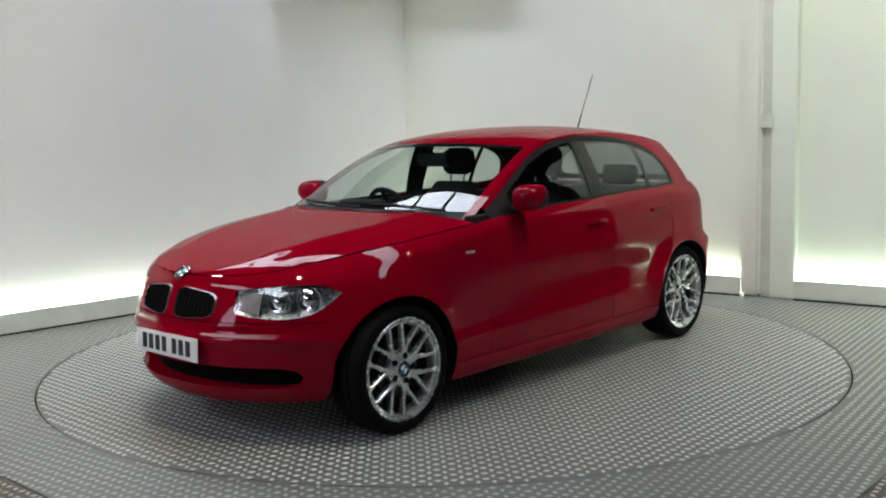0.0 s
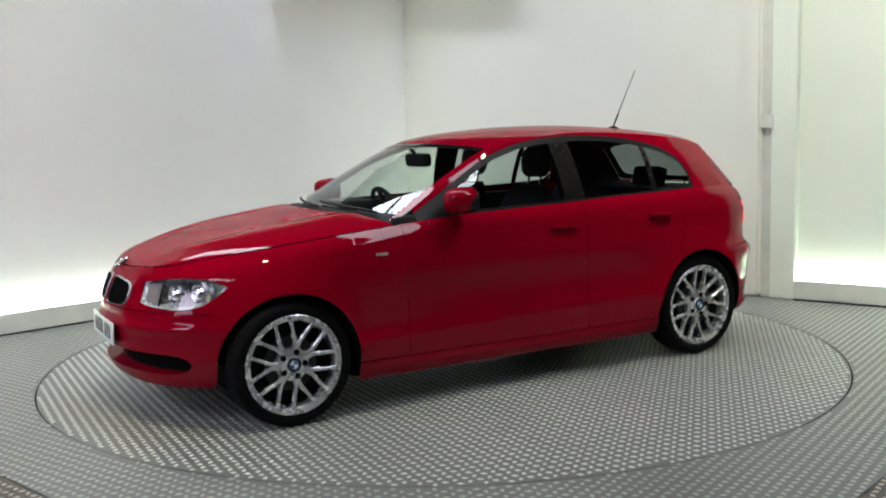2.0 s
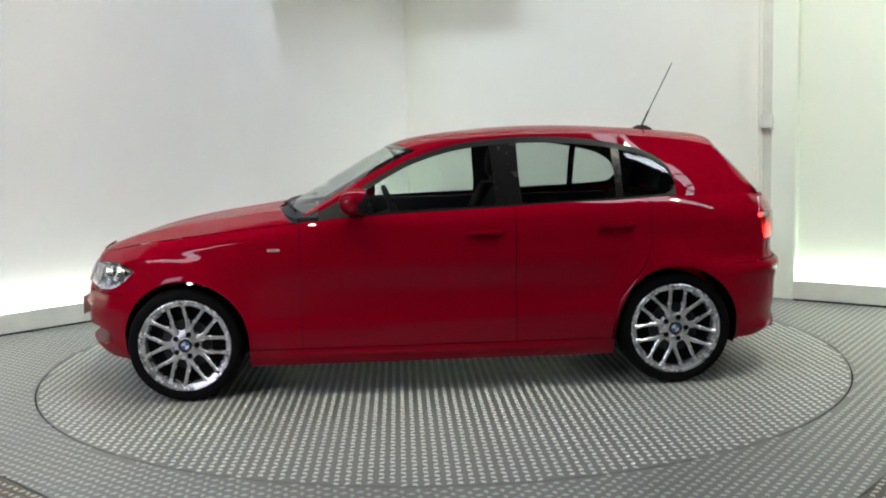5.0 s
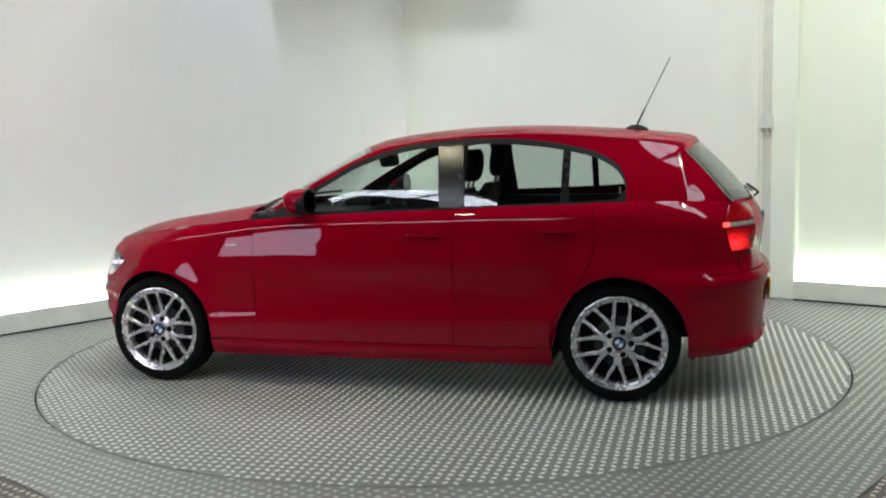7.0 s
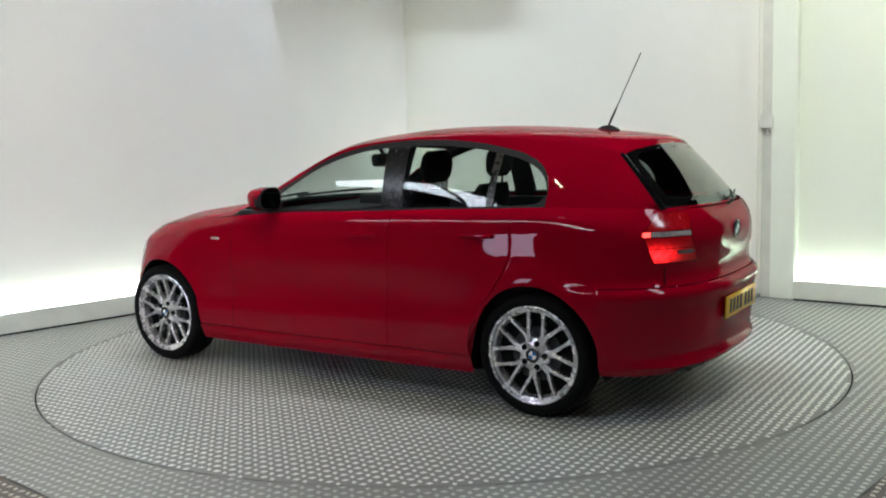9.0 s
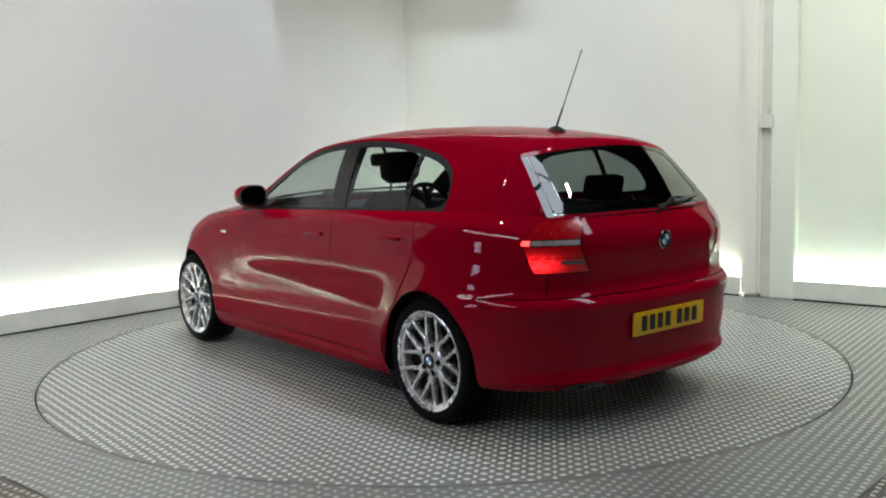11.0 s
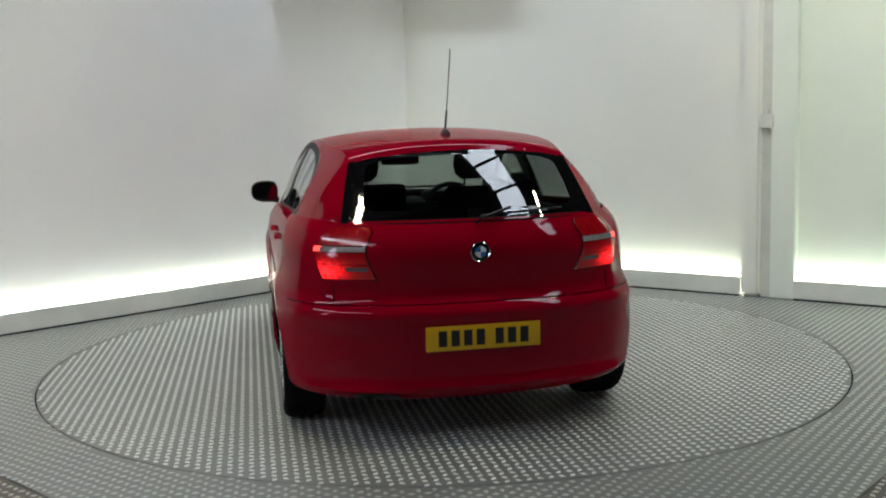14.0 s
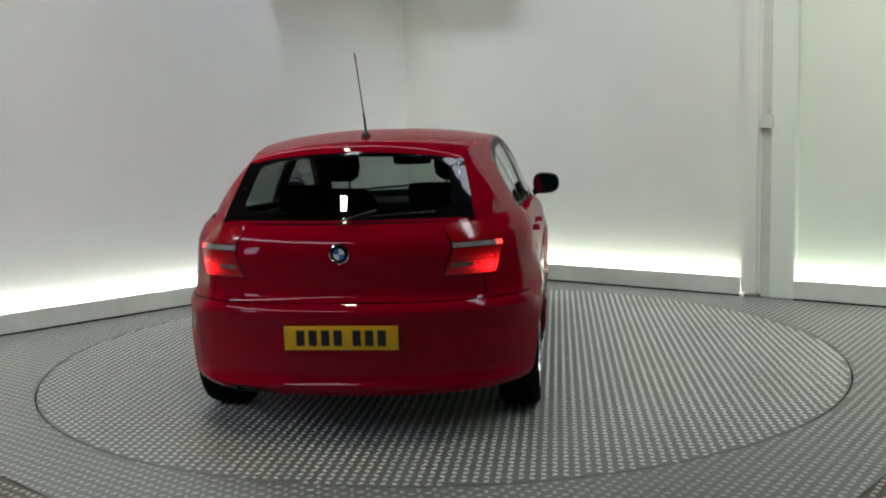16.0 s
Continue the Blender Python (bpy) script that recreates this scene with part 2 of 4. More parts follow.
tagged(wall_block("door_jamb", CORNER, RIGHT_END, POST + 0.24, POST + 0.435, -0.20, -0.012, 0, ROOM_TOP, PANEL, bevel=0.006),
              "white door edge with a dark gap beside it", "door edge", kind="structure")
# white gap; its shade is put into the grey colour
gap = tagged(wall_block("door_gap", CORNER, RIGHT_END, POST + 0.160, POST + 0.24, -0.20, -0.035, 0, ROOM_TOP, GAPSHADE_CATCH, bevel=0),
             "white gap between post and door, its shade put into the grey", "gap", kind="structure")


def plinth(name, a, b, d0, d1):
    """A low painted kerb before the wall, with a light strip hidden behind it."""
    k = tagged(wall_block(name, a, b, d0, d1, -0.03, 0.0, 0, 0.155, KERB), "low painted kerb along the wall base", "baseboard", kind="structure")
    tagged(wall_block(name.replace("baseboard", "floor_gap"), a, b, d0, d1, -0.002, 0.010, -0.02, 0.009, SEAM, bevel=0), "dark gap along the foot of the kerb", "gap", kind="structure")
    s = tagged(wall_block("light_strip", a, b, d0 + 0.02, d1 - 0.02, -0.075, -0.04, 0.09, 0.115, STRIP, bevel=0),
               "glowing strip light behind the kerb", "strip light")
    return k, s


plinth("baseboard_left", CORNER, LEFT_END, 0.02, 5.95)
plinth("baseboard_right", CORNER, RIGHT_END, 0.02, POST - 0.003)
plinth("baseboard_door", CORNER, RIGHT_END, POST + 0.438, 5.65)

catch = tagged(new("door_catch"), "small grey metal catch on the door gap", "latch")
q = along(CORNER, RIGHT_END, POST + 0.205, -0.02)
catch.location = (q.x, q.y, 1.44)
box_part("catch_body", (-0.03, -0.05, -0.06), (0.03, 0.05, 0.05), GAPSHADE_CATCH, catch, 0.008, pose(0, 0, 0, 0, 0, 53))
tube("catch_pin", [(0.0, 0, -0.11), (0, 0, 0.09)], 0.013, GAPSHADE_CATCH, catch)

# unseen slabs added above view, to shade the corner of the two walls
soffit = tagged(wall_block("shade_slab_left", CORNER, LEFT_END, -0.05, 1.6, -0.098, 0.36, 2.79, ROOM_TOP, WALLNEUTRAL), "unseen grey-white slab added to shade the wall corner", "soffit", kind="structure")
tagged(wall_block("shade_slab_right", CORNER, RIGHT_END, 0.37, 1.35, -0.098, 0.16, 2.79, ROOM_TOP, WALLNEUTRAL), "unseen grey-white slab added to shade the wall corner", "soffit", kind="structure")

# walls behind the camera and the roof with its rooflights
back = tagged(box_part("wall_back", (-10.5, -16.2, 0), (10.5, -16.0, 6.4), DARKWALL, None, 0), "dark plain wall of the hall", "wall", kind="structure")
tagged(box_part("wall_west", (-10.7, -16.2, 0), (-10.5, 6.0, 6.4), DARKWALL, None, 0), "dark plain wall of the hall", "wall", kind="structure")
tagged(box_part("wall_east", (10.5, -16.2, 0), (10.7, 6.0, 6.4), DARKWALL, None, 0), "dark plain wall of the hall", "wall", kind="structure")
tagged(box_part("wall_north", (-10.7, 6.0, 0), (10.7, 6.2, 6.4), DARKWALL, None, 0), "dark plain wall of the hall", "wall", kind="structure")
base = tagged(box_part("ground", (-11, -16.5, -0.3), (11, 6.5, -0.012), CONCRETE, None, 0), "worn brownish concrete floor", "floor", kind="structure")


def studs(inside, step=0.046):
    """Raised lozenges of the tread plate, turned two ways by turns, wherever inside() holds."""
    vs, fs = [], []
    half = int(5.2 / step)
    shape = ((-0.018, 0, 0), (0, -0.0115, 0), (0.018, 0, 0), (0, 0.0115, 0), (-0.012, 0, 0.003), (0, -0.007, 0.0038), (0.012, 0, 0.003), (0, 0.007, 0.0038))
    quads = ((0, 1, 5, 4), (1, 2, 6, 5), (2, 3, 7, 6), (3, 0, 4, 7), (4, 5, 6, 7))
    for i in range(-half, half + 1):
        for j in range(-half, half + 1):
            x, y = i * step, j * step
            if not inside(x, y):
                continue
            a = radians(45 if (i + j) % 2 else -45)
            c, s = math.cos(a), math.sin(a)
            k = len(vs)
            vs += [(x + c * p - s * q2, y + s * p + c * q2, h) for p, q2, h in shape]
            fs += [tuple(k + n for n in f) for f in quads]
    return vs, fs


RADIUS = 2.4725
turntable = tagged(new("turntable"), "round steel tread-plate turntable set flush in the floor", "turntable")
bm = bmesh.new()
bmesh.ops.create_circle(bm, cap_ends=True, radius=RADIUS - 0.005, segments=160, matrix=pose(0, 0, -0.0035))
r = bmesh.ops.extrude_face_region(bm, geom=list(bm.faces))
bmesh.ops.translate(bm, vec=(0, 0, -0.05), verts=[v for v in r["geom"] if isinstance(v, bmesh.types.BMVert)])
bmesh.ops.recalc_face_normals(bm, faces=bm.faces)
part("deck", bm, TREAD, turntable, "grey steel deck plate", smooth=False)
vs, fs = studs(lambda x, y: x * x + y * y < (RADIUS - 0.016) ** 2)
tagged(mesh_object("tread_pattern", [(x, y, z - 0.0035) for x, y, z in vs], fs, STUD, turntable, "raised lozenges of tread plate", smooth=False), kind="stuff")

# the steel floor round the turntable: a square of plates with a round hole


def near(x, y):
    """Inside the steel floor: before both seams."""
    return -(x * 0.664 + y * 0.748) < 2.905 and (x * 0.722 - y * 0.692) < 2.98


outline = []
for k in range(160):
    a = 2 * math.pi * k / 160
    outline.append((math.cos(a), math.sin(a)))
vs, fs = [], []
for x, y in outline:
    reach = 9.0
    for nx, ny, lim in ((-0.664, -0.748, 2.905), (0.722, -0.692, 2.98), (-0.709, 0.705, 3.15), (0.604, 0.797, 3.05)):
        dn = x * nx + y * ny
        if dn > 1e-6:
            reach = min(reach, lim / dn)
    for f in (0, 0.5, 1):
        rad = lerp(RADIUS + 0.005, reach, f)
        vs.append((x * rad, y * rad, -0.0035))
    vs.append((x * reach, y * reach, -0.03))
    vs.append((x * (RADIUS + 0.005), y * (RADIUS + 0.005), -0.03))
for k in range(160):
    a, b = k * 5, (k + 1) % 160 * 5
    fs += [(a, a + 1, b + 1, b), (a + 1, a + 2, b + 2, b + 1), (a + 2, a + 3, b + 3, b + 2), (a + 4, a, b, b + 4)]
floor = tagged(mesh_object("floor", vs, fs, TREAD, smooth=False), "grey steel tread-plate floor round the turntable", "floor", kind="structure")
c0, s0 = 0.797, -0.604
vs, fs = studs(lambda x, y: (RADIUS + 0.016) ** 2 < x * x + y * y and near(c0 * x - s0 * y, s0 * x + c0 * y)
               and -0.709 * (c0 * x - s0 * y) + 0.705 * (s0 * x + c0 * y) < 2.93 and 0.604 * (c0 * x - s0 * y) + 0.797 * (s0 * x + c0 * y) < 2.82)
tagged(mesh_object("tread_pattern", [(c0 * x - s0 * y, s0 * x + c0 * y, z - 0.0035) for x, y, z in vs], fs, FLOORSTUD, floor, "raised lozenges of tread plate", smooth=False), kind="stuff")
vs, fs = studs(lambda x, y: not near(c0 * x - s0 * y, s0 * x + c0 * y) and math.hypot(x, y) < 4.6)
tagged(mesh_object("tread_pattern", [(c0 * x - s0 * y, s0 * x + c0 * y, z - 0.012) for x, y, z in vs], fs, OUTERSTUD, base, "worn brownish tread lozenges", smooth=False), kind="stuff")
bm = bmesh.new()
bmesh.ops.create_circle(bm, cap_ends=True, radius=RADIUS + 0.01, segments=96, matrix=pose(0, 0, -0.011))
tagged(part("turntable_pit", bm, SEAM, None, "", False), "dark gap round the turntable", "gap", kind="structure")


# ---- the car ----
car = tagged(new("car"), "glossy red five-door hatchback with silver alloy wheels on the turntable", "car")
HEART = Vector((0, 0, 0.6))
HUB_Z, ARCH = 0.307, 0.347
AXLE = {"front": 1.33, "rear": -1.33}

NOSE = ((0.17, 1.93), (0.21, 1.985), (0.26, 2.02), (0.33, 2.035), (0.45, 2.044), (0.495, 2.054), (0.512, 2.048), (0.53, 2.036), (0.56, 2.032), (0.62, 2.012), (0.70, 1.98), (0.775, 1.93), (1.1, 1.5))
TAIL = ((0.19, -1.95), (0.22, -2.02), (0.255, -2.075), (0.275, -2.086), (0.30, -2.072), (0.34, -2.070), (0.42, -2.082), (0.52, -2.086), (0.575, -2.10), (0.615, -2.108), (0.64, -2.095), (0.665, -2.06),
        (0.72, -2.05), (0.80, -2.06), (0.876, -2.066), (0.94, -2.05), (1.02, -2.0), (1.2, -1.9))
WIDTH = ((0.15, 0.80), (0.19, 0.832), (0.24, 0.850), (0.32, 0.858), (0.42, 0.862), (0.55, 0.868), (0.66, 0.870), (0.74, 0.866), (0.80, 0.8548), (0.86, 0.8465),
         (0.92, 0.838), (0.97, 0.826), (1.03, 0.805), (1.1, 0.78))


TOPLINE = ((1.95, 0.765), (1.85, 0.785), (1.7, 0.815), (1.5, 0.853), (1.2, 0.895), (0.95, 0.922), (0.70, 0.945), (0.45, 0.965), (0.2, 0.977), (-0.34, 0.995),
           (-0.7, 1.01), (-1.05, 1.02), (-1.3, 1.03), (-1.6, 1.03), (-1.85, 1.02), (-2.02, 1.005))


def top_z(x):
    return curve(x, TOPLINE)


def body_y(x, z):
    """Half the body's width at length x and height z."""
    w = curve(z, WIDTH)
    # hollow of the doors, deepest between the wheels
    w -= 0.014 * math.exp(-((z - 0.58) / 0.10) ** 2) * smoothstep(1.15, 0.35, abs(x + 0.1))
    # swage along the foot of the doors
    w += 0.014 * smoothstep(0.478, 0.396, z + 0.034 * x) * smoothstep(1.30, 1.0, abs(x + 0.1))
    # flared arches
    for ax in AXLE.values():
        r = math.hypot(x - ax, z - HUB_Z)
        amp, wide = (0.019, 0.068) if ax > 0 else (0.022, 0.080)
        w += amp * math.exp(-((r - ARCH) / wide) ** 2) * smoothstep(0.2, 0.35, z)
    # crease through the door handles
    dz = z - (0.805 + 0.0428 * (0.84 - x))
    w += 0.0055 * math.exp(-math.sqrt(dz * dz + 3e-4) / 0.045) * smoothstep(1.25, 0.85, x) * smoothstep(-1.85, -1.6, x)
    # shoulder rolled in under the windows
    roll = min(1, max(0, (z - top_z(x) + 0.075) / 0.075))
    w -= (0.024 + 0.020 * smoothstep(0.6, 1.0, x)) * roll * roll * smoothstep(1.92, 1.6, x) * smoothstep(-1.95, -1.6, x)
    xf, xr = curve(z, NOSE), curve(z, TAIL)
    lf = 0.86
    xc = xf - lf
    if x > xc:
        u = min(1, (x - xc) / lf)
        w *= max(0, 1 - u ** 2.35) ** (1 / 2.1)
    k = smoothstep(0.60, 0.72, z)
    lr, n, m = lerp(0.60, 0.72, k), lerp(2.4, 2.5, k), lerp(2.6, 3.0, k)
    xc = xr + lr
    if x < xc:
        u = min(1, (xc - x) / lr)
        w *= max(0, 1 - u ** n) ** (1 / m)
    return w


def arch_z(x, ax, low):
    d = abs(x - ax)
    return HUB_Z + math.sqrt(max(0, ARCH**2 - d * d)) if d < ARCH else low


def skin(name, cols, rows, at, material, side, parent=car, label="", bulge=0.0, thick=0.0, sharp=40.0):
    """A curved sheet from at(c, r) -> (x, y, z), c and r from 0 to 1; side is +1 or -1. thick turns its rim inwards."""
    vs, fs = [], []
    cs = cols if isinstance(cols, (list, tuple)) else list(np.linspace(0, 1, cols))
    rs = rows if isinstance(rows, (list, tuple)) else list(np.linspace(0, 1, rows))
    nc, nr = len(cs), len(rs)
    pts = [[Vector(at(c, r)) for r in rs] for c in cs]
    if bulge:
        base = [[p.copy() for p in col] for col in pts]
        for i in range(nc):
            for j in range(nr):
                a = base[min(i + 1, nc - 1)][j] - base[max(i - 1, 0)][j]
                b = base[i][min(j + 1, nr - 1)] - base[i][max(j - 1, 0)]
                n = a.cross(b)
                if n.length > 1e-12:
                    n.normalize()
                    if n.y < 0 and abs(n.y) > 0.15 or (abs(n.y) <= 0.15 and n.x * base[i][j].x < 0):
                        n = -n
                    pts[i][j] = base[i][j] + n * bulge
    for col in pts:
        for p in col:
            vs.append((p.x, p.y * side, p.z))
    fs = grid_faces(nc, nr, side < 0)
    if thick:
        loop = [(i, 0) for i in range(nc)] + [(nc - 1, j) for j in range(1, nr)] + [(i, nr - 1) for i in range(nc - 2, -1, -1)] + [(0, j) for j in range(nr - 2, 0, -1)]
        k = len(vs)
        mid = sum((p for col in pts for p in col), Vector()) / (nc * nr)
        for i, j in loop:
            p = pts[i][j]
            q = Vector((p.x, max(0, p.y - thick), p.z)) if abs(mid.x) < 1.6 else Vector((p.x - math.copysign(thick * 0.7, p.x), max(0, p.y - thick * 0.7), p.z))
            vs.append((q.x, q.y * side, q.z))
        for n in range(len(loop)):
            a, b = loop[n], loop[(n + 1) % len(loop)]
            fs.append((a[0] * nr + a[1], b[0] * nr + b[1], k + (n + 1) % len(loop), k + n))
    # weld points that fall together, set the normals outwards
    bm = bmesh.new()
    bv = [bm.verts.new(v) for v in vs]
    for f in fs:
        bm.faces.new([bv[i] for i in f])
    bmesh.ops.remove_doubles(bm, verts=bm.verts, dist=1e-5)
    bmesh.ops.dissolve_degenerate(bm, dist=1e-6, edges=bm.edges)
    return part(name, bm, material, parent, label, sharp=sharp, outward=HEART)


def flat(x, z):
    return (x, body_y(x, z), z)


SPLIT_F, SPLIT_R = 1.672, -1.672
LAMP_LOW = ((1.93, 0.628), (1.905, 0.612), (1.885, 0.603), (1.855, 0.595), (1.80, 0.588), (1.735, 0.603), (1.67, 0.645), (1.605, 0.698))
LAMP_HIGH = ((1.93, 0.706), (1.905, 0.716), (1.87, 0.727), (1.80, 0.738), (1.70, 0.738), (1.65, 0.725), (1.605, 0.703))
LAMP_IN, LAMP_OUT = 1.912, 1.605


def nose_x(a, z):
    """Round the nose: a = 0 at the middle, 1 at the wheel arch."""
    return SPLIT_F + (curve(z, NOSE) - SPLIT_F) * (1 - a ** 2.1)


def front_point(a, z):
    if a <= 0:
        return (curve(z, NOSE), 0, z)
    return flat(nose_x(a, z), z)


def lamp_z(x, r):
    return lerp(curve(x, LAMP_LOW), curve(x, LAMP_HIGH), r)


def front_top(a):
    return top_z(nose_x(a, 0.77)) - 0.002


A_IN = next(a for a in np.linspace(0, 1, 400) if nose_x(a, 0.7) < LAMP_IN)


def nose_low(a):
    return 0.185 + 0.02 * a


for side in (1, -1):
    ends = [next(float(a) for a in np.linspace(0, 1, 2000) if front_point(a, 0.32)[1] > y) for y in (0.56, 0.60, 0.625, 0.64, 0.65, 0.656, 0.6595)]
    cols = sorted(set([float(v) for v in np.linspace(0, 1, 34)] + [float(A_IN)] + ends))
    # front bumper: lip, intake mouth, main skin
    def mouth(a):
        y = front_point(a, 0.32)[1]
        e = max(0, 1 - (y / 0.66) ** 18) ** 0.6
        return 0.325 - 0.052 * e, 0.325 + 0.048 * e
    skin("front_bumper_lip", cols, 7, lambda c, r: front_point(c, lerp(nose_low(c), mouth(c)[0], r)), PAINT, side)
    skin("front_bumper", cols, 26, lambda c, r: front_point(c, lerp(mouth(c)[1], 0.572, r)), PAINT, side)
    inside = [c for c in cols if mouth(c)[1] - mouth(c)[0] > 0.004]

    def deep(c, r):
        x, y, z = front_point(c, lerp(*mouth(c), r))
        return (x - 0.085, y * 0.96, z)
    skin("air_intake", inside, 5, deep, SEAM, side, label="black lower air intake")
    for rim in (0, 1):
        skin("intake_lip", inside, 3, lambda c, r: (lambda p, q: tuple(lerp(p[i], q[i], r) for i in range(3)))(front_point(c, mouth(c)[rim]), deep(c, rim)), PAINT, side)
    # panel between bumper and bonnet, with the lamp left open
    inner = [c for c in cols if c <= A_IN]
    outer = [c for c in cols if c >= A_IN]
    skin("front_panel", inner, 10, lambda c, r: front_point(c, lerp(0.576, front_top(c), r)), PAINT, side)

    def lamp_front(c, r):
        z = lamp_z(nose_x(c, 0.70), r)
        return front_point(c, z)
    skin("lamp_sill", outer, 3, lambda c, r: front_point(c, lerp(0.576, lamp_z(nose_x(c, 0.70), 0), r)), PAINT, side)
    skin("lamp_brow", outer, 4, lambda c, r: front_point(c, lerp(lamp_z(nose_x(c, 0.70), 1), front_top(c), r)), PAINT, side)
    # front wing
    xs = [SPLIT_F] + [AXLE["front"] + ARCH * math.cos(a) for a in np.linspace(0.02, math.pi, 40)] + list(np.linspace(0.97, 0.704, 8))
    wc = [(SPLIT_F - x) / (SPLIT_F - 0.704) for x in xs]

    def wx(c):
        return lerp(SPLIT_F, 0.704, c)

    def wing_low(c):
        x = wx(c)
        return max(arch_z(x, AXLE["front"], 0.272 if x < 1.2 else 0.205), 0.2)
    skin("front_wing", wc, 40, lambda c, r: flat(wx(c), lerp(wing_low(c), lamp_z(wx(c), 0) if wx(c) > LAMP_OUT else top_z(wx(c)) - 0.004 - (top_z(wx(c)) - 0.7045) * smoothstep(1.36, LAMP_OUT, wx(c)), r)), PAINT, side)
    skin("wing_top", [c for c in wc if wx(c) > 1.33], 7, lambda c, r: flat(wx(c), lerp(lamp_z(wx(c), 1) if wx(c) > LAMP_OUT else top_z(wx(c)) - 0.004 - (top_z(wx(c)) - 0.7045) * smoothstep(1.36, LAMP_OUT, wx(c)), top_z(wx(c)) - 0.004, r)), PAINT, side)
    # wheel-arch lips and liners, dark inside
    for ax in AXLE.values():
        def lip(c, r):
            a = lerp(-0.32, math.pi + 0.32, c)
            x, z = ax + ARCH * math.cos(a), HUB_Z + ARCH * math.sin(a)
            x = ax + math.copysign(min(ARCH, abs(ARCH * math.cos(a)) + (ARCH if z < HUB_Z else 0)), math.cos(a))
            return (x, max(0.3, body_y(x, max(z, 0.2)) - 0.30 * r), z)
        skin("wheel_arch", 40, [0, 0.06, 1], lip, UNDER, side, label="dark inner wheel arch")
        for sg in (1, -1):
            x0, x1 = sorted((ax + sg * (ARCH + 0.004), ax + sg * (ARCH + 0.03)))
            y0 = body_y(ax + sg * (ARCH + 0.03), 0.3) - 0.07
            bm = bmesh.new()
            block(bm, (x0, 0.34, 0.215), (x1, y0, 0.42), 0.004)
            if side < 0:
                bmesh.ops.scale(bm, vec=(1, -1, 1), verts=bm.verts)
                bmesh.ops.reverse_faces(bm, faces=bm.faces)
            part("splash_guard", bm, UNDER, car, "black splash guard beside the wheel")
    # sill
    skin("sill", 30, 6, lambda c, r: (lambda x, z: (x, body_y(x, z) + 0.004 + 0.009 * smoothstep(0.268, 0.232, z) * smoothstep(0.985, 0.8, abs(x)), z))(lerp(0.985, -0.985, c), lerp(0.178, 0.268, r)), PAINT, side)

    # doors
    def rear_edge(z):
        arch = AXLE["rear"] + math.sqrt(max(0, (ARCH + 0.006) ** 2 - (z - HUB_Z) ** 2)) if abs(z - HUB_Z) < ARCH else -9
        return max(-0.985 - 0.215 * smoothstep(0.35, 0.80, z), arch)

    def front_edge(z):
        return 0.7015

    def mid_edge(z):
        return -0.455 - 0.012 * smoothstep(0.5, 1.0, z)
    for name, e0, e1 in (("front_door", front_edge, lambda z: mid_edge(z) + 0.0016), ("rear_door", lambda z: mid_edge(z) - 0.0016, lambda z: rear_edge(z) + 0.002)):
        def dpt(c, r):
            x_mid = lerp(e0(0.7), e1(0.7), c)
            z = lerp(0.2705, top_z(x_mid) - 0.003, r)
            return flat(lerp(e0(z), e1(z), c), z)
        d = skin(name, 26, [float(v) for v in np.linspace(0, 0.7, 18)] + [float(v) for v in np.linspace(0.715, 1, 20)], dpt, PAINT, side, thick=0.02)
        hx = -0.30 if name == "front_door" else -1.02
        hz = 0.865 if name == "front_door" else 0.885
        vs, fs = [], []
        bm = bmesh.new()
        y0 = body_y(hx, hz)
        block(bm, (hx - 0.092, y0 + 0.008, hz - 0.011), (hx + 0.092, y0 + 0.026, hz + 0.012), 0.009)
        block(bm, (hx - 0.09, y0 - 0.02, hz - 0.009), (hx - 0.06, y0 + 0.02, hz + 0.009), 0.005)
        block(bm, (hx + 0.06, y0 - 0.02, hz - 0.009), (hx + 0.09, y0 + 0.02, hz + 0.009), 0.005)
        if side < 0:
            bmesh.ops.scale(bm, vec=(1, -1, 1), verts=bm.verts)
            bmesh.ops.reverse_faces(bm, faces=bm.faces)
        part("handle", bm, PAINT, d)

    # rear quarter
    qc = sorted(set([float(v) for v in np.linspace(0, 1, 46)]))

    def qpt(c, r):
        z1 = top_z(lerp(-1.2, SPLIT_R, c)) - 0.003
        z0 = 0.26
        for _ in range(12):
            x = lerp(rear_edge(z0), SPLIT_R, c)
            z0 = lerp(z0, arch_z(x, AXLE["rear"], 0.235), 0.6)
        z = lerp(z0, z1, r)
        return flat(lerp(rear_edge(z), SPLIT_R, c), z)
    skin("rear_wing", qc, 40, qpt, PAINT, side)

    # the tail: bumper, then the panel above it
    def tail_point(a, z):
        xr = curve(z, TAIL)
        if a <= 0:
            return (xr, 0, z)
        return flat(SPLIT_R + (xr - SPLIT_R) * (1 - a ** 2.2), z)
    tc = [float(v) for v in np.linspace(0, 1, 30)]
    skin("rear_bumper", tc, 20, lambda c, r: tail_point(c, lerp(0.205 + 0.03 * c, 0.652, r)), PAINT, side)
    skin("tail_panel", tc, 18, lambda c, r: tail_point(c, lerp(0.656, top_z(tail_point(c, 1.0)[0]) - 0.003, r)), PAINT, side)

    # tail lamp: red, a clear band, lit red
    def lamp_at(c, z):
        inner = curve(z, ((0.765, -2.012), (0.84, -2.008), (0.90, -2.0), (0.96, -1.985), (1.0, -1.955)))
        outer = curve(z, ((0.765, -1.885), (0.80, -1.872), (0.86, -1.855), (0.90, -1.838), (0.94, -1.855), (1.0, -1.87)))
        return flat(lerp(inner, outer, c), z)
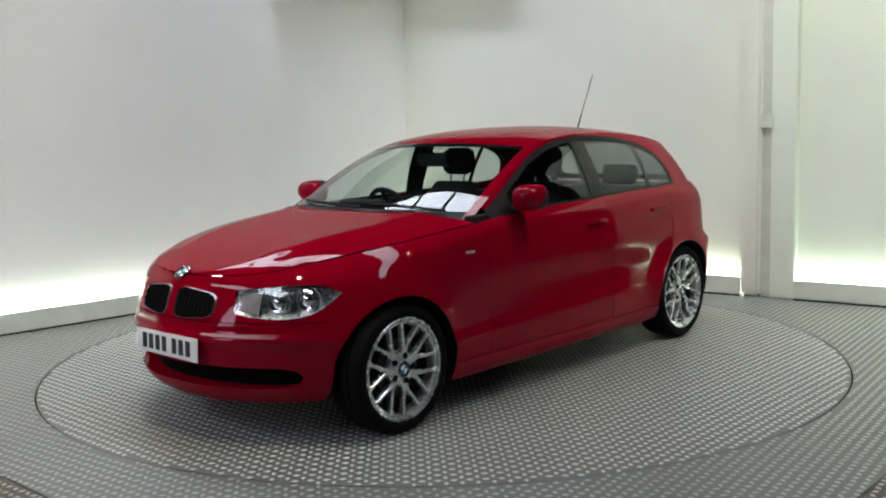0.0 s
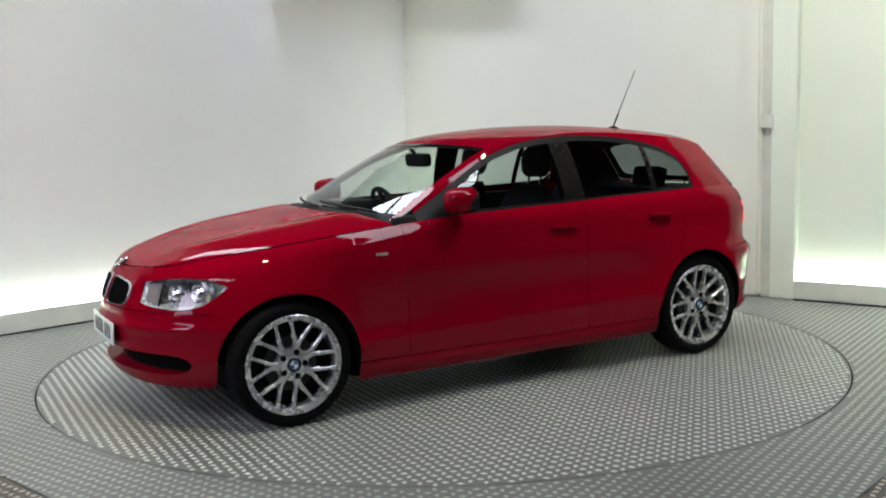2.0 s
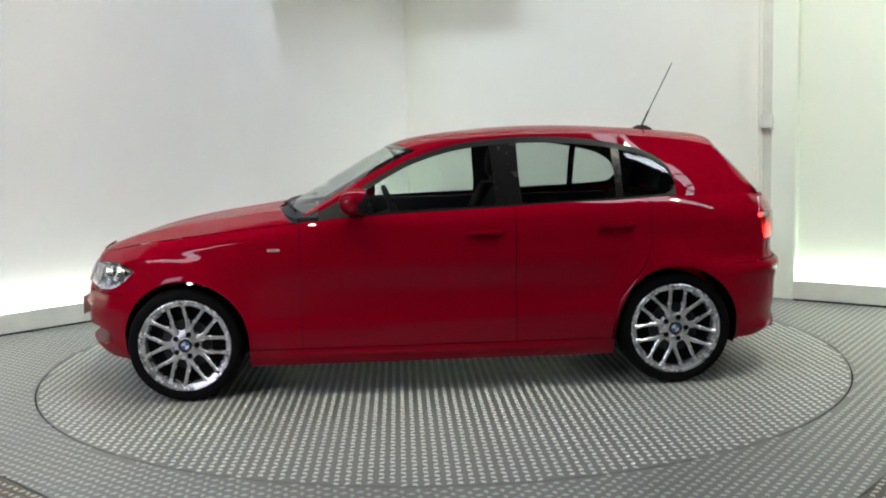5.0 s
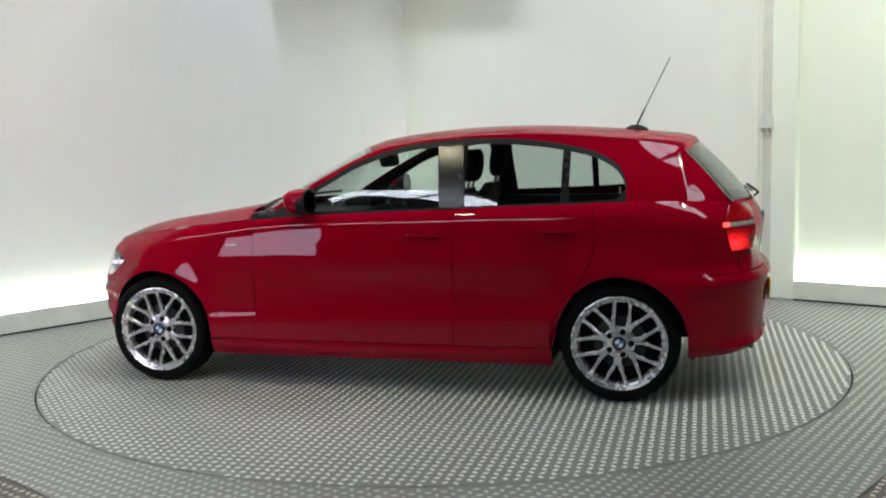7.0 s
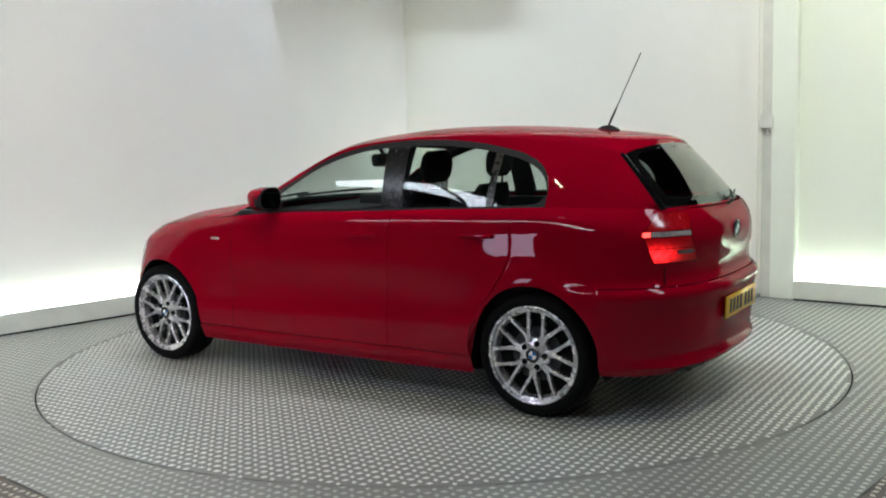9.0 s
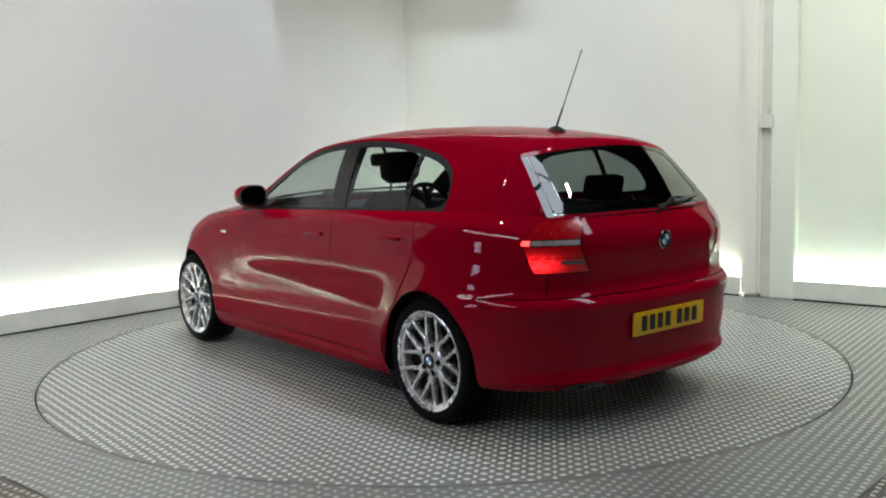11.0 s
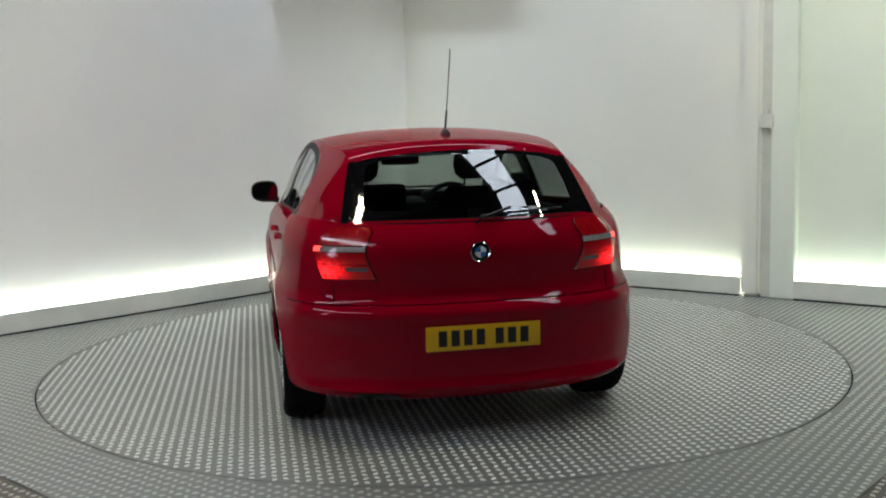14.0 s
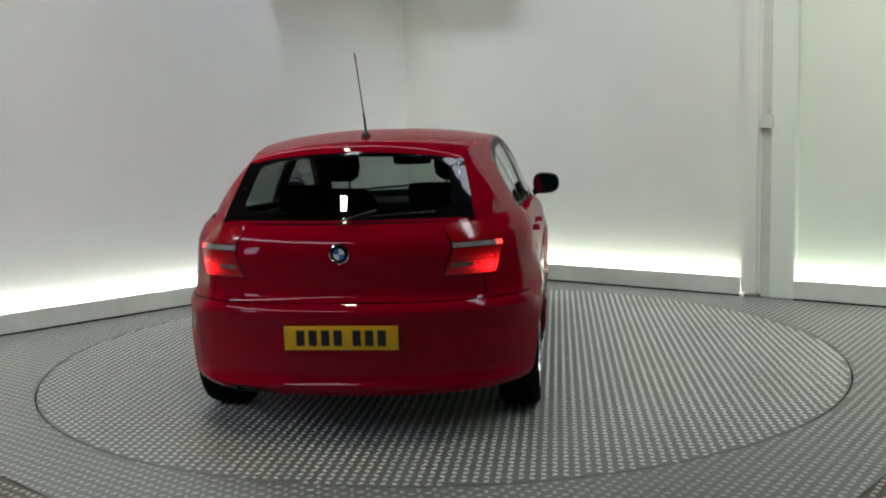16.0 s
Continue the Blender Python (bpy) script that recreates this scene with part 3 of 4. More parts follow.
    tail_lamp = skin("tail_lamp", 14, 10, lambda c, r: lamp_at(c, lerp(0.766, 0.998, r)), GLOSSBLACK, side, bulge=0.002, thick=0.02, label="dark red tail lamp, lit")
    for nm, c0, c1, z0, z1, mt in (("stop_lens", 0.02, 0.98, 0.769, 0.832, REDLENS), ("fog_lens", 0.02, 0.98, 0.835, 0.886, REDLENS), ("clear_band", 0.02, 0.80, 0.890, 0.912, CLEARLENS),
                                   ("side_marker", 0.82, 0.99, 0.890, 0.912, REDHOT), ("upper_lens", 0.02, 0.98, 0.916, 0.995, REDMID)):
        skin(nm, 14, 6, lambda c, r: lamp_at(lerp(c0, c1, c), lerp(z0, z1, r)), mt, side, parent=tail_lamp, bulge=0.006, thick=0.01)
    skin("reverse_lens", 5, 3, lambda c, r: lamp_at(lerp(0.05, 0.36, c), lerp(0.806, 0.824, r)), DARKLENS, side, parent=tail_lamp, bulge=0.009)

    # shut line of the tailgate below the lamp
    gap_pts = [lamp_at(0.0, 0.766)] + [tail_point(0.62, z) for z in (0.74, 0.71, 0.68, 0.66)]
    tube("tailgate_gap", [(x - 0.0005, y * side, z) for x, y, z in gap_pts], 0.0028, SEAM, car, sides=6)

    # dark cut-out for the exhaust on one side of the bumper's foot
    if side > 0:
        skin("exhaust_cutout", 10, 5, lambda c, r: tail_point(lerp(0.30, 0.56, c), lerp(0.207 + 0.03 * lerp(0.30, 0.56, c), 0.262 - 0.03 * (2 * c - 1) ** 4, r)), BLACK, side, bulge=0.003, label="dark exhaust cut-out")

    # headlamp: lens, housing, two round projectors
    lamp_cols = [float(c) for c in np.linspace(0, 1, 26)]

    def lx(c):
        return lerp(LAMP_IN - 0.004, LAMP_OUT, c)

    def lpt(c, r):
        x = lx(c)
        z = lamp_z(x, lerp(0.02, 0.98, r))
        # follow the lean of the nose towards the middle
        xx = x + (curve(z, NOSE) - curve(0.70, NOSE)) * smoothstep(1.672, 1.9, x)
        return flat(xx, z)
    headlamp = skin("headlamp", lamp_cols, 8, lpt, LENS, side, bulge=0.001, label="clear headlamp with round projectors")
    headlamp.visible_shadow = False

    def hpt(c, r):
        x, y, z = lpt(c, r)
        k = 0.075 * min(1, 6 * c * (1 - c) + 0.05) * min(1, 5 * r * (1 - r) + 0.1)
        return (x - k, y - k * 0.55, z)
    skin("lamp_housing", lamp_cols, 8, hpt, shader("lamp_reflector", (0.86, 0.86, 0.88), 0.26, 0.55, vary=0.3, scale=60), side, parent=headlamp)
    for c, rad in ((0.30, 0.047), (0.56, 0.053)):
        x, y, z = lpt(c, 0.48)
        ring = lathe("projector", [(rad, -0.05), (rad, 0.012), (rad * 0.86, 0.016), (rad * 0.78, 0.0), (rad * 0.6, 0.01), (rad * 0.35, 0.022), (0.0005, 0.026)], CHROME, headlamp, "round chrome projector", 28, "x")
        dark = lathe("lamp_bezel", [(rad * 1.22, -0.02), (rad * 1.20, 0.004), (rad * 1.02, 0.0)], RIMCHROME, headlamp, "grey ring round the projector", 28, "x")
        dark.matrix_basis = pose(x - 0.03, (y - 0.018) * side, z, 0, 0, 18 * side)
        ring.matrix_basis = pose(x - 0.03, (y - 0.018) * side, z, 0, 0, 18 * side)

    # dark brow and pale indicator inside the lens
    def inlay(c0, c1, r0, r1, deep_):
        def at(c, r):
            x, y, z = lpt(lerp(c0, c1, c), lerp(r0, r1, r))
            return (x - deep_, y - deep_ * 0.55, z)
        return at
    skin("lamp_brow_trim", 20, 3, inlay(0.02, 0.93, 0.90, 1.0, 0.003), SATIN, side, parent=headlamp, label="black trim along the lamp's upper edge")
    skin("indicator", 8, 6, inlay(0.02, 0.17, 0.10, 0.86, 0.014), CLEARLENS, side, parent=headlamp, label="pale pinkish indicator lens")
    skin("lamp_divider", 3, 6, inlay(0.175, 0.195, 0.05, 0.90, 0.008), SATIN, side, parent=headlamp, label="dark bar between indicator and projector")

    # side repeater on the wing
    rx, rz = 0.838, 0.805
    bm = bmesh.new()
    block(bm, (rx - 0.034, body_y(rx, rz) - 0.006, rz - 0.008), (rx + 0.034, body_y(rx, rz) + 0.005, rz + 0.008), 0.005)
    if side < 0:
        bmesh.ops.scale(bm, vec=(1, -1, 1), verts=bm.verts)
        bmesh.ops.reverse_faces(bm, faces=bm.faces)
    part("side_repeater", bm, AMBER, car, "small clear indicator lens")

# bonnet
def bonnet_mid(x):
    return curve(x, ((1.935, 0.772), (1.85, 0.808), (1.7, 0.855), (1.5, 0.902), (1.3, 0.937), (1.1, 0.961), (0.95, 0.976), (0.80, 0.99)))


def bonnet_point(c, v, lift=0.0):
    if c < 0.3:
        a = c / 0.3
        x = nose_x(a, 0.775)
        y = front_point(a, front_top(a) + 0.004)[1]
    else:
        x = lerp(SPLIT_F, 0.74, (c - 0.3) / 0.7)
        y = body_y(x, top_z(x))
    zs = top_z(x)
    zm = max(bonnet_mid(x), zs)
    # twin ridges running back from the grille
    t = abs(v)
    z = zm - (zm - zs) * t ** 4.2 + 0.008 * math.exp(-((t - 0.62) / 0.10) ** 2) * smoothstep(1.9, 1.6, x)
    xb = x + 0.14 * (1 - t * t) * smoothstep(1.25, 0.74, x) * (1 if c > 0.9 else smoothstep(0.3, 0.9, c))
    return (xb, y * v, z)


vs = [bonnet_point(c, v) for c in np.linspace(0.012, 1, 90) for v in np.linspace(-1, 1, 101)]
mesh_object("bonnet", vs, grid_faces(90, 101, True), PAINT, car)

# greenhouse: middle line, roof edge and waist, station by station
MID = ((0.88, 0.975), (0.66, 1.100), (0.44, 1.226), (0.22, 1.338), (0.02, 1.390), (-0.38, 1.429), (-0.74, 1.435), (-1.10, 1.418), (-1.40, 1.392), (-1.66, 1.360), (-1.73, 1.310), (-1.87, 1.17), (-2.008, 1.010))
RIM = ((0.70, 0.755, 0.955), (0.47, 0.716, 1.090), (0.26, 0.684, 1.203), (0.05, 0.652, 1.300), (-0.13, 0.630, 1.348), (-0.45, 0.613, 1.379), (-0.76, 0.598, 1.383), (-1.10, 0.580, 1.366), (-1.40, 0.549, 1.338),
       (-1.61, 0.524, 1.300), (-1.665, 0.531, 1.261), (-1.775, 0.564, 1.14), (-1.885, 0.594, 1.012))
WAIST = tuple((x, body_y(x, top_z(x)) - 0.012, top_z(x) - 0.004) for x in (0.68, 0.44, 0.22, 0.02, -0.16, -0.45, -0.76, -1.10, -1.42, -1.63, -1.68, -1.79, -1.89))


def station(u, table):
    k = [(i, row) for i, row in enumerate(table)]
    return [curve(u, [(i, row[j]) for i, row in k]) for j in range(len(table[0]))]


def roof_point(u, v):
    """v runs from 0 at the middle to 1 at the roof edge."""
    mx, mz = station(u, MID)
    ex, ey, ez = station(u, RIM)
    return (lerp(mx, ex, v * v), ey * v, mz - (mz - ez) * v ** 2.4)


def cabin_side(u, z):
    ex, ey, ez = station(u, RIM)
    wx_, wy, wz = station(u, WAIST)
    t = (z - wz) / max(1e-4, ez - wz)
    b = 0.018 * math.sin(math.pi * min(1, max(0, t))) * smoothstep(0.4, 3, u) * smoothstep(12.5, 9, u)
    return (lerp(wx_, ex, t), lerp(wy, ey, t) + b, z)


def sheet(name, us, vs_, at, material, parent=car, label="", mirror=False):
    pts, fs = [], []
    for u in us:
        for v in vs_:
            p = at(u, v)
            pts.append(p)
    fs = grid_faces(len(us), len(vs_))
    obs = []
    for s in ((1, -1) if mirror else (1,)):
        bm = bmesh.new()
        bv = [bm.verts.new((p[0], p[1] * s, p[2])) for p in pts]
        for f in fs:
            bm.faces.new([bv[i] for i in (f if s > 0 else f[::-1])])
        bmesh.ops.remove_doubles(bm, verts=bm.verts, dist=1e-5)
        bmesh.ops.dissolve_degenerate(bm, dist=1e-6, edges=bm.edges)
        obs.append(part(name, bm, material, parent, label, outward=HEART))
    return obs


L = lambda a, b, n: [float(x) for x in np.linspace(a, b, n)]
full = L(-1, 1, 45)


def sym(u, v):
    x, y, z = roof_point(u, abs(v))
    return (x, math.copysign(y, v) if v else 0, z)


GLASS_V = 0.935
sheet("windscreen", L(0.22, 3.05, 26), L(-GLASS_V, GLASS_V, 31), sym, SCREEN, label="tinted curved windscreen")[0].visible_shadow = False
sheet("roof", L(3.05, 9.75, 60), full, sym, PAINT)
sheet("rear_window", L(9.9, 11.95, 18), L(-0.94, 0.94, 31), sym, REAR, label="dark tinted rear window")[0].visible_shadow = False
sheet("a_pillar", L(0.0, 3.05, 24), L(GLASS_V, 1, 4), roof_point, PAINT, mirror=True)
sheet("cowl", L(0.0, 0.22, 3), full, sym, BLACK)
sheet("tailgate_edge", L(9.75, 12, 20), L(0.94, 1, 4), roof_point, FRIT, mirror=True)
# black print round the rear glass, rounded at the inner corners
def print_ring(a, k):
    c, s_ = math.cos(a), math.sin(a)
    e = lerp(0.09, 0.22, k)
    v = lerp(0.938, 0.845, k) * math.copysign(abs(c) ** e, c)
    u = 10.9 + lerp(1.02, 0.80, k) * math.copysign(abs(s_) ** e, s_)
    x, y, z = sym(u, v)
    return (x - 0.002, y, z + 0.0015)


sheet("glass_print", L(0, 2 * math.pi, 121), L(0, 1, 4), print_ring, FRIT, label="black printed edge of the rear glass")
sheet("tailgate_top", L(9.75, 9.9, 3), full, sym, PAINT)
sheet("tailgate_base", L(11.95, 12.0, 3), L(-1, 1, 31), sym, PAINT)
# black band round the screen
sheet("screen_band", L(2.9, 3.06, 3), L(-GLASS_V, GLASS_V, 31), lambda u, v: tuple(np.array(sym(u, v)) + (0.001, 0, 0.002)), GLOSSBLACK)

# side windows
SILL_Z = ((0.62, 0.955), (0.45, 0.972), (0.29, 0.983), (-0.34, 1.000), (-0.49, 1.006), (-1.05, 1.024), (-1.25, 1.034), (-1.32, 1.046), (-1.362, 1.09))
HEAD_Z = ((0.62, 0.965), (0.45, 1.055), (0.297, 1.143), (0.1, 1.246), (-0.16, 1.322), (-0.445, 1.350), (-0.69, 1.350), (-0.9, 1.332), (-1.05, 1.306), (-1.20, 1.266), (-1.30, 1.21), (-1.345, 1.15), (-1.362, 1.09))
W_END = -1.3615


def u_at(x, z):
    """The station whose side line passes through x at height z."""
    lo, hi = 0.0, 12.0
    for _ in range(30):
        m = (lo + hi) / 2
        if cabin_side(m, z)[0] > x:
            lo = m
        else:
            hi = m
    return (lo + hi) / 2


def side_at(x, z, out=0.0):
    p = cabin_side(u_at(x, z), z)
    return (p[0], p[1] + out, z)


def rim_z(x):
    lo, hi = 0.0, 12.0
    for _ in range(30):
        m = (lo + hi) / 2
        if station(m, RIM)[0] > x:
            lo = m
        else:
            hi = m
    return station(lo, RIM)[2]


def waist_z(x):
    return top_z(x) - 0.006


xs = L(0.60, -1.25, 64) + L(-1.26, W_END, 12)
sheet("side_frame_top", xs, L(0, 1, 6), lambda x, r: side_at(x, lerp(curve(x, HEAD_Z) + 0.016, max(rim_z(x), curve(x, HEAD_Z) + 0.018), r)), PAINT, mirror=True)
sheet("window_trim", xs, L(0, 1, 3), lambda x, r: side_at(x, lerp(max(curve(x, HEAD_Z) - 0.016, curve(x, SILL_Z) + 0.002), curve(x, HEAD_Z) + 0.016, r), 0.001), BLACK, mirror=True)
sheet("waist_trim", xs, L(0, 1, 3), lambda x, r: side_at(x, lerp(waist_z(x) - 0.004, curve(x, SILL_Z) + 0.004, r), 0.001), BLACK, mirror=True)
sheet("side_lining", xs, L(0, 1, 4), lambda x, r: side_at(x, lerp(curve(x, HEAD_Z) + 0.004, max(rim_z(x) - 0.012, curve(x, HEAD_Z) + 0.006), r), -0.014), CABIN, mirror=True)
sheet("pillar_trim", L(0.1, 3.1, 14), L(GLASS_V - 0.01, 0.985, 3), lambda u, v: tuple(np.array(roof_point(u, v)) - (0.012, 0.006, 0.012)), CABIN, mirror=True)
# the wing behind the last window, up to the tailgate
xs2 = L(W_END, -1.90, 40)
sheet("rear_pillar", xs2, L(0, 1, 14), lambda x, r: side_at(x, lerp(waist_z(x) - 0.01, max(rim_z(x), waist_z(x)), r)), PAINT, mirror=True)
sheet("hatch_lining", L(W_END, -1.87, 20), L(0, 1, 8), lambda x, r: side_at(x, lerp(waist_z(x) - 0.01, max(rim_z(x) - 0.015, waist_z(x)), r), -0.018), CABIN, mirror=True)
for nm, x0, x1, mt, lb in (("front_side_window", 0.60, -0.365, SIDE, "tinted door window"), ("rear_side_window", -0.485, -1.03, SIDE, "tinted door window"), ("quarter_window", -1.062, W_END, SIDE, "small tinted quarter window")):
    for ob in sheet(nm, L(x0, x1, 26), L(0, 1, 8), lambda x, r: side_at(x, lerp(curve(x, SILL_Z), curve(x, HEAD_Z), r), -0.004), mt, label=lb, mirror=True):
        ob.visible_shadow = False
for nm, x0, x1 in (("b_pillar", -0.355, -0.495), ("window_divider", -1.025, -1.067)):
    sheet(nm, L(x0, x1, 4), L(0, 1, 8), lambda x, r: side_at(x + 0.03 * (r - 0.5) * (nm == "b_pillar"), lerp(curve(x, SILL_Z), curve(x, HEAD_Z), r), 0.001), SATIN, mirror=True, label="black window pillar")
sheet("mirror_triangle", L(0.60, 0.40, 4), L(0, 1, 4), lambda x, r: side_at(x, lerp(curve(x, SILL_Z), curve(x, HEAD_Z), r), 0.002), BLACK, mirror=True)

# underside
bm = bmesh.new()
block(bm, (-0.97, -0.74, 0.160), (0.97, 0.74, 0.33), 0.03)
block(bm, (-1.60, -0.60, 0.19), (1.52, 0.60, 0.33), 0.04)
block(bm, (-1.88, -0.34, 0.235), (1.82, 0.36, 0.34), 0.04)
part("underbody", bm, UNDER, car, "dark underside")


# ---- wheels ----
R_TYRE, R_RIM = 0.3075, 0.242
TYRE = [(R_RIM - 0.012, -0.012), (R_RIM + 0.004, -0.004), (R_RIM + 0.02, 0.002), (R_TYRE - 0.028, 0.002), (R_TYRE - 0.012, -0.006), (R_TYRE - 0.003, -0.022), (R_TYRE, -0.05), (R_TYRE, -0.06), (R_TYRE - 0.006, -0.062), (R_TYRE - 0.006, -0.068), (R_TYRE, -0.07),
        (R_TYRE, -0.105), (R_TYRE - 0.006, -0.107), (R_TYRE - 0.006, -0.113), (R_TYRE, -0.115), (R_TYRE, -0.16), (R_TYRE - 0.01, -0.195), (R_TYRE - 0.04, -0.205), (R_RIM - 0.01, -0.2)]
RIM_P = [(R_RIM - 0.014, -0.19), (R_RIM - 0.03, -0.17), (R_RIM - 0.034, -0.06), (R_RIM - 0.029, -0.026), (R_RIM - 0.026, -0.018), (R_RIM - 0.012, -0.012), (R_RIM - 0.010, -0.005), (R_RIM, -0.001), (R_RIM + 0.005, -0.004), (R_RIM + 0.004, -0.02)]


def spoke_mesh():
    """One double spoke: two bars that part from the hub to the rim."""
    bm = bmesh.new()
    for s in (-1, 1):
        st = []
        for r, y, half, deep, ang in ((0.05, -0.020, 0.020, 0.03, 1.5), (0.080, -0.022, 0.0155, 0.03, 3.0), (0.112, -0.0215, 0.0110, 0.029, 5.2), (0.15, -0.018, 0.0094, 0.026, 10.3), (0.190, -0.013, 0.0090, 0.022, 13.6), (0.212, -0.011, 0.0105, 0.02, 14.8), (0.224, -0.010, 0.0150, 0.02, 15.2)):
            a = radians(90 + s * ang)
            d, t = Vector((math.cos(a), 0, math.sin(a))), Vector((-math.sin(a), 0, math.cos(a)))
            c = d * r
            st.append([bm.verts.new(c + t * p + Vector((0, h, 0))) for p, h in ((-half, y - deep), (-half, y - 0.004), (-half * 0.6, y), (half * 0.6, y), (half, y - 0.004), (half, y - deep))])
        for i in range(len(st) - 1):
            for k in range(5):
                bm.faces.new((st[i][k], st[i][k + 1], st[i + 1][k + 1], st[i + 1][k]))
    bmesh.ops.recalc_face_normals(bm, faces=bm.faces)
    return bm


def build_wheel(x, side):
    w = lathe("wheel", RIM_P, ALLOY, car, "silver double-spoke alloy wheel with a low-profile tyre", 72)
    w.matrix_basis = pose(x, 0.868 * side, HUB_Z, 0, 0, 0 if side > 0 else 180)
    lathe("tyre", TYRE, RUBBER, w, "black low-profile tyre", 72)
    first = part("spoke", spoke_mesh(), ALLOY, w, sharp=30)
    for k in range(7):
        o = first if k == 0 else new("spoke", first.data)
        o.parent = w
        o.matrix_basis = Matrix.Rotation(2 * math.pi * (k + 0.5) / 7 + radians(11.7 if x > 0 else -5), 4, "Y")
    lathe("hub", [(0.082, -0.06), (0.082, -0.030), (0.068, -0.0215), (0.040, -0.018), (0.036, -0.012), (0.0005, -0.012)], ALLOY, w, "silver hub", 40)
    lathe("centre_cap", [(0.026, -0.013), (0.025, -0.0095), (0.0005, -0.009)], CAPBLUE, w, "blue and white round centre cap", 28)
    lathe("cap_ring", [(0.036, -0.012), (0.036, -0.006), (0.026, -0.006), (0.025, -0.010)], GLOSSBLACK, w, steps=28)
    for k in range(5):
        a = 2 * math.pi * (k + 0.5) / 5
        b = lathe("bolt", [(0.0150, -0.025), (0.0150, -0.0165), (0.0125, -0.0165), (0.0115, -0.0188), (0.0005, -0.0188)], SEAM, w, steps=14)
        b.location = (0.061 * math.cos(a), 0, 0.061 * math.sin(a))
    for k in range(4):
        pts = [(0, -0.0085, 0)] + [(0.021 * math.cos(v), -0.0085, 0.021 * math.sin(v)) for v in np.linspace(k * math.pi / 2, (k + 1) * math.pi / 2, 7)]
        mesh_object("cap_quarter", pts, [tuple(range(8))[::-1]], BLUE if k % 2 else WHITE, w, smooth=False)
    lathe("brake_disc", [(0.06, -0.058), (0.135, -0.058), (0.137, -0.07), (0.06, -0.07)], DARKSTEEL, w, "dark brake disc", 40)
    # black disc added behind the spokes, for the shade inside the wheel
    lathe("wheel_shade_disc", [(R_RIM - 0.03, -0.062), (0.0005, -0.066)], SEAM, w, steps=40)
    return w


for ax in AXLE.values():
    for side in (1, -1):
        build_wheel(ax, side)


# ---- car details ----
def half(name, build, material, parent=car, label=""):
    """The same piece on both sides of the car, built once for the left."""
    made = []
    for s in (1, -1):
        bm = bmesh.new()
        build(bm)
        if s < 0:
            bmesh.ops.scale(bm, vec=(1, -1, 1), verts=bm.verts)
            bmesh.ops.reverse_faces(bm, faces=bm.faces)
        made.append(part(name, bm, material, parent, label))
    return made


def loft(bm, rings):
    """A closed skin through rings of equal length, capped at both ends."""
    vr = [[bm.verts.new(p) for p in ring] for ring in rings]
    n = len(vr[0])
    for a, b in zip(vr, vr[1:]):
        for k in range(n):
            bm.faces.new((a[k], a[(k + 1) % n], b[(k + 1) % n], b[k]))
    bm.faces.new(vr[0][::-1])
    bm.faces.new(vr[-1])
    bmesh.ops.recalc_face_normals(bm, faces=bm.faces)


# door mirrors: rounded shell, dark glass, stalk
def mirror_shell(bm):
    rings = []
    for x, k in ((0.475, 0.25), (0.465, 0.62), (0.44, 0.86), (0.40, 0.98), (0.36, 1.0), (0.335, 0.96)):
        ring = []
        for a in np.linspace(0, 2 * math.pi, 28, endpoint=False):
            c, s_ = math.cos(a), math.sin(a)
            py = 0.088 * math.copysign(abs(c) ** 0.72, c)
            pz = 0.071 * math.copysign(abs(s_) ** 0.78, s_) * (1 - 0.12 * c)
            ring.append((x, 0.890 + py * k, 1.050 + pz * k + 0.006 * c))
        rings.append(ring)
    loft(bm, rings)


shells = half("door_mirror", mirror_shell, PAINT, label="red door mirror housing")
for ob, s in zip(shells, (1, -1)):
    pts = [(0.333, (0.890 + 0.080 * math.copysign(abs(math.cos(a)) ** 0.72, math.cos(a))) * s, 1.050 + 0.062 * math.copysign(abs(math.sin(a)) ** 0.78, math.sin(a)) * (1 - 0.12 * math.cos(a)))
           for a in np.linspace(0, 2 * math.pi, 28, endpoint=False)]
    mesh_object("mirror_glass", pts, [tuple(range(28))], MIRROR, ob, "mirror glass", smooth=False)
    rimpts = [(0.3345, p[1] + (p[1] - 0.890 * s) * 0.10, p[2] + (p[2] - 1.05) * 0.12) for p in pts]
    mesh_object("mirror_bezel", [(x - 0.004, y, z) for x, y, z in rimpts] + [(x + 0.045, y, z) for x, y, z in rimpts] + [(0.331, p[1], p[2]) for p in pts],
                [(k, (k + 1) % 28, 28 + (k + 1) % 28, 28 + k) for k in range(28)] + [(56 + k, 56 + (k + 1) % 28, (k + 1) % 28, k) for k in range(28)], BLACK, ob, "black mirror bezel")
    tube("mirror_stalk", [(0.42, 0.80 * s, 0.985), (0.41, 0.85 * s, 1.0), (0.40, 0.90 * s, 1.01)], 0.022, BLACK, ob)

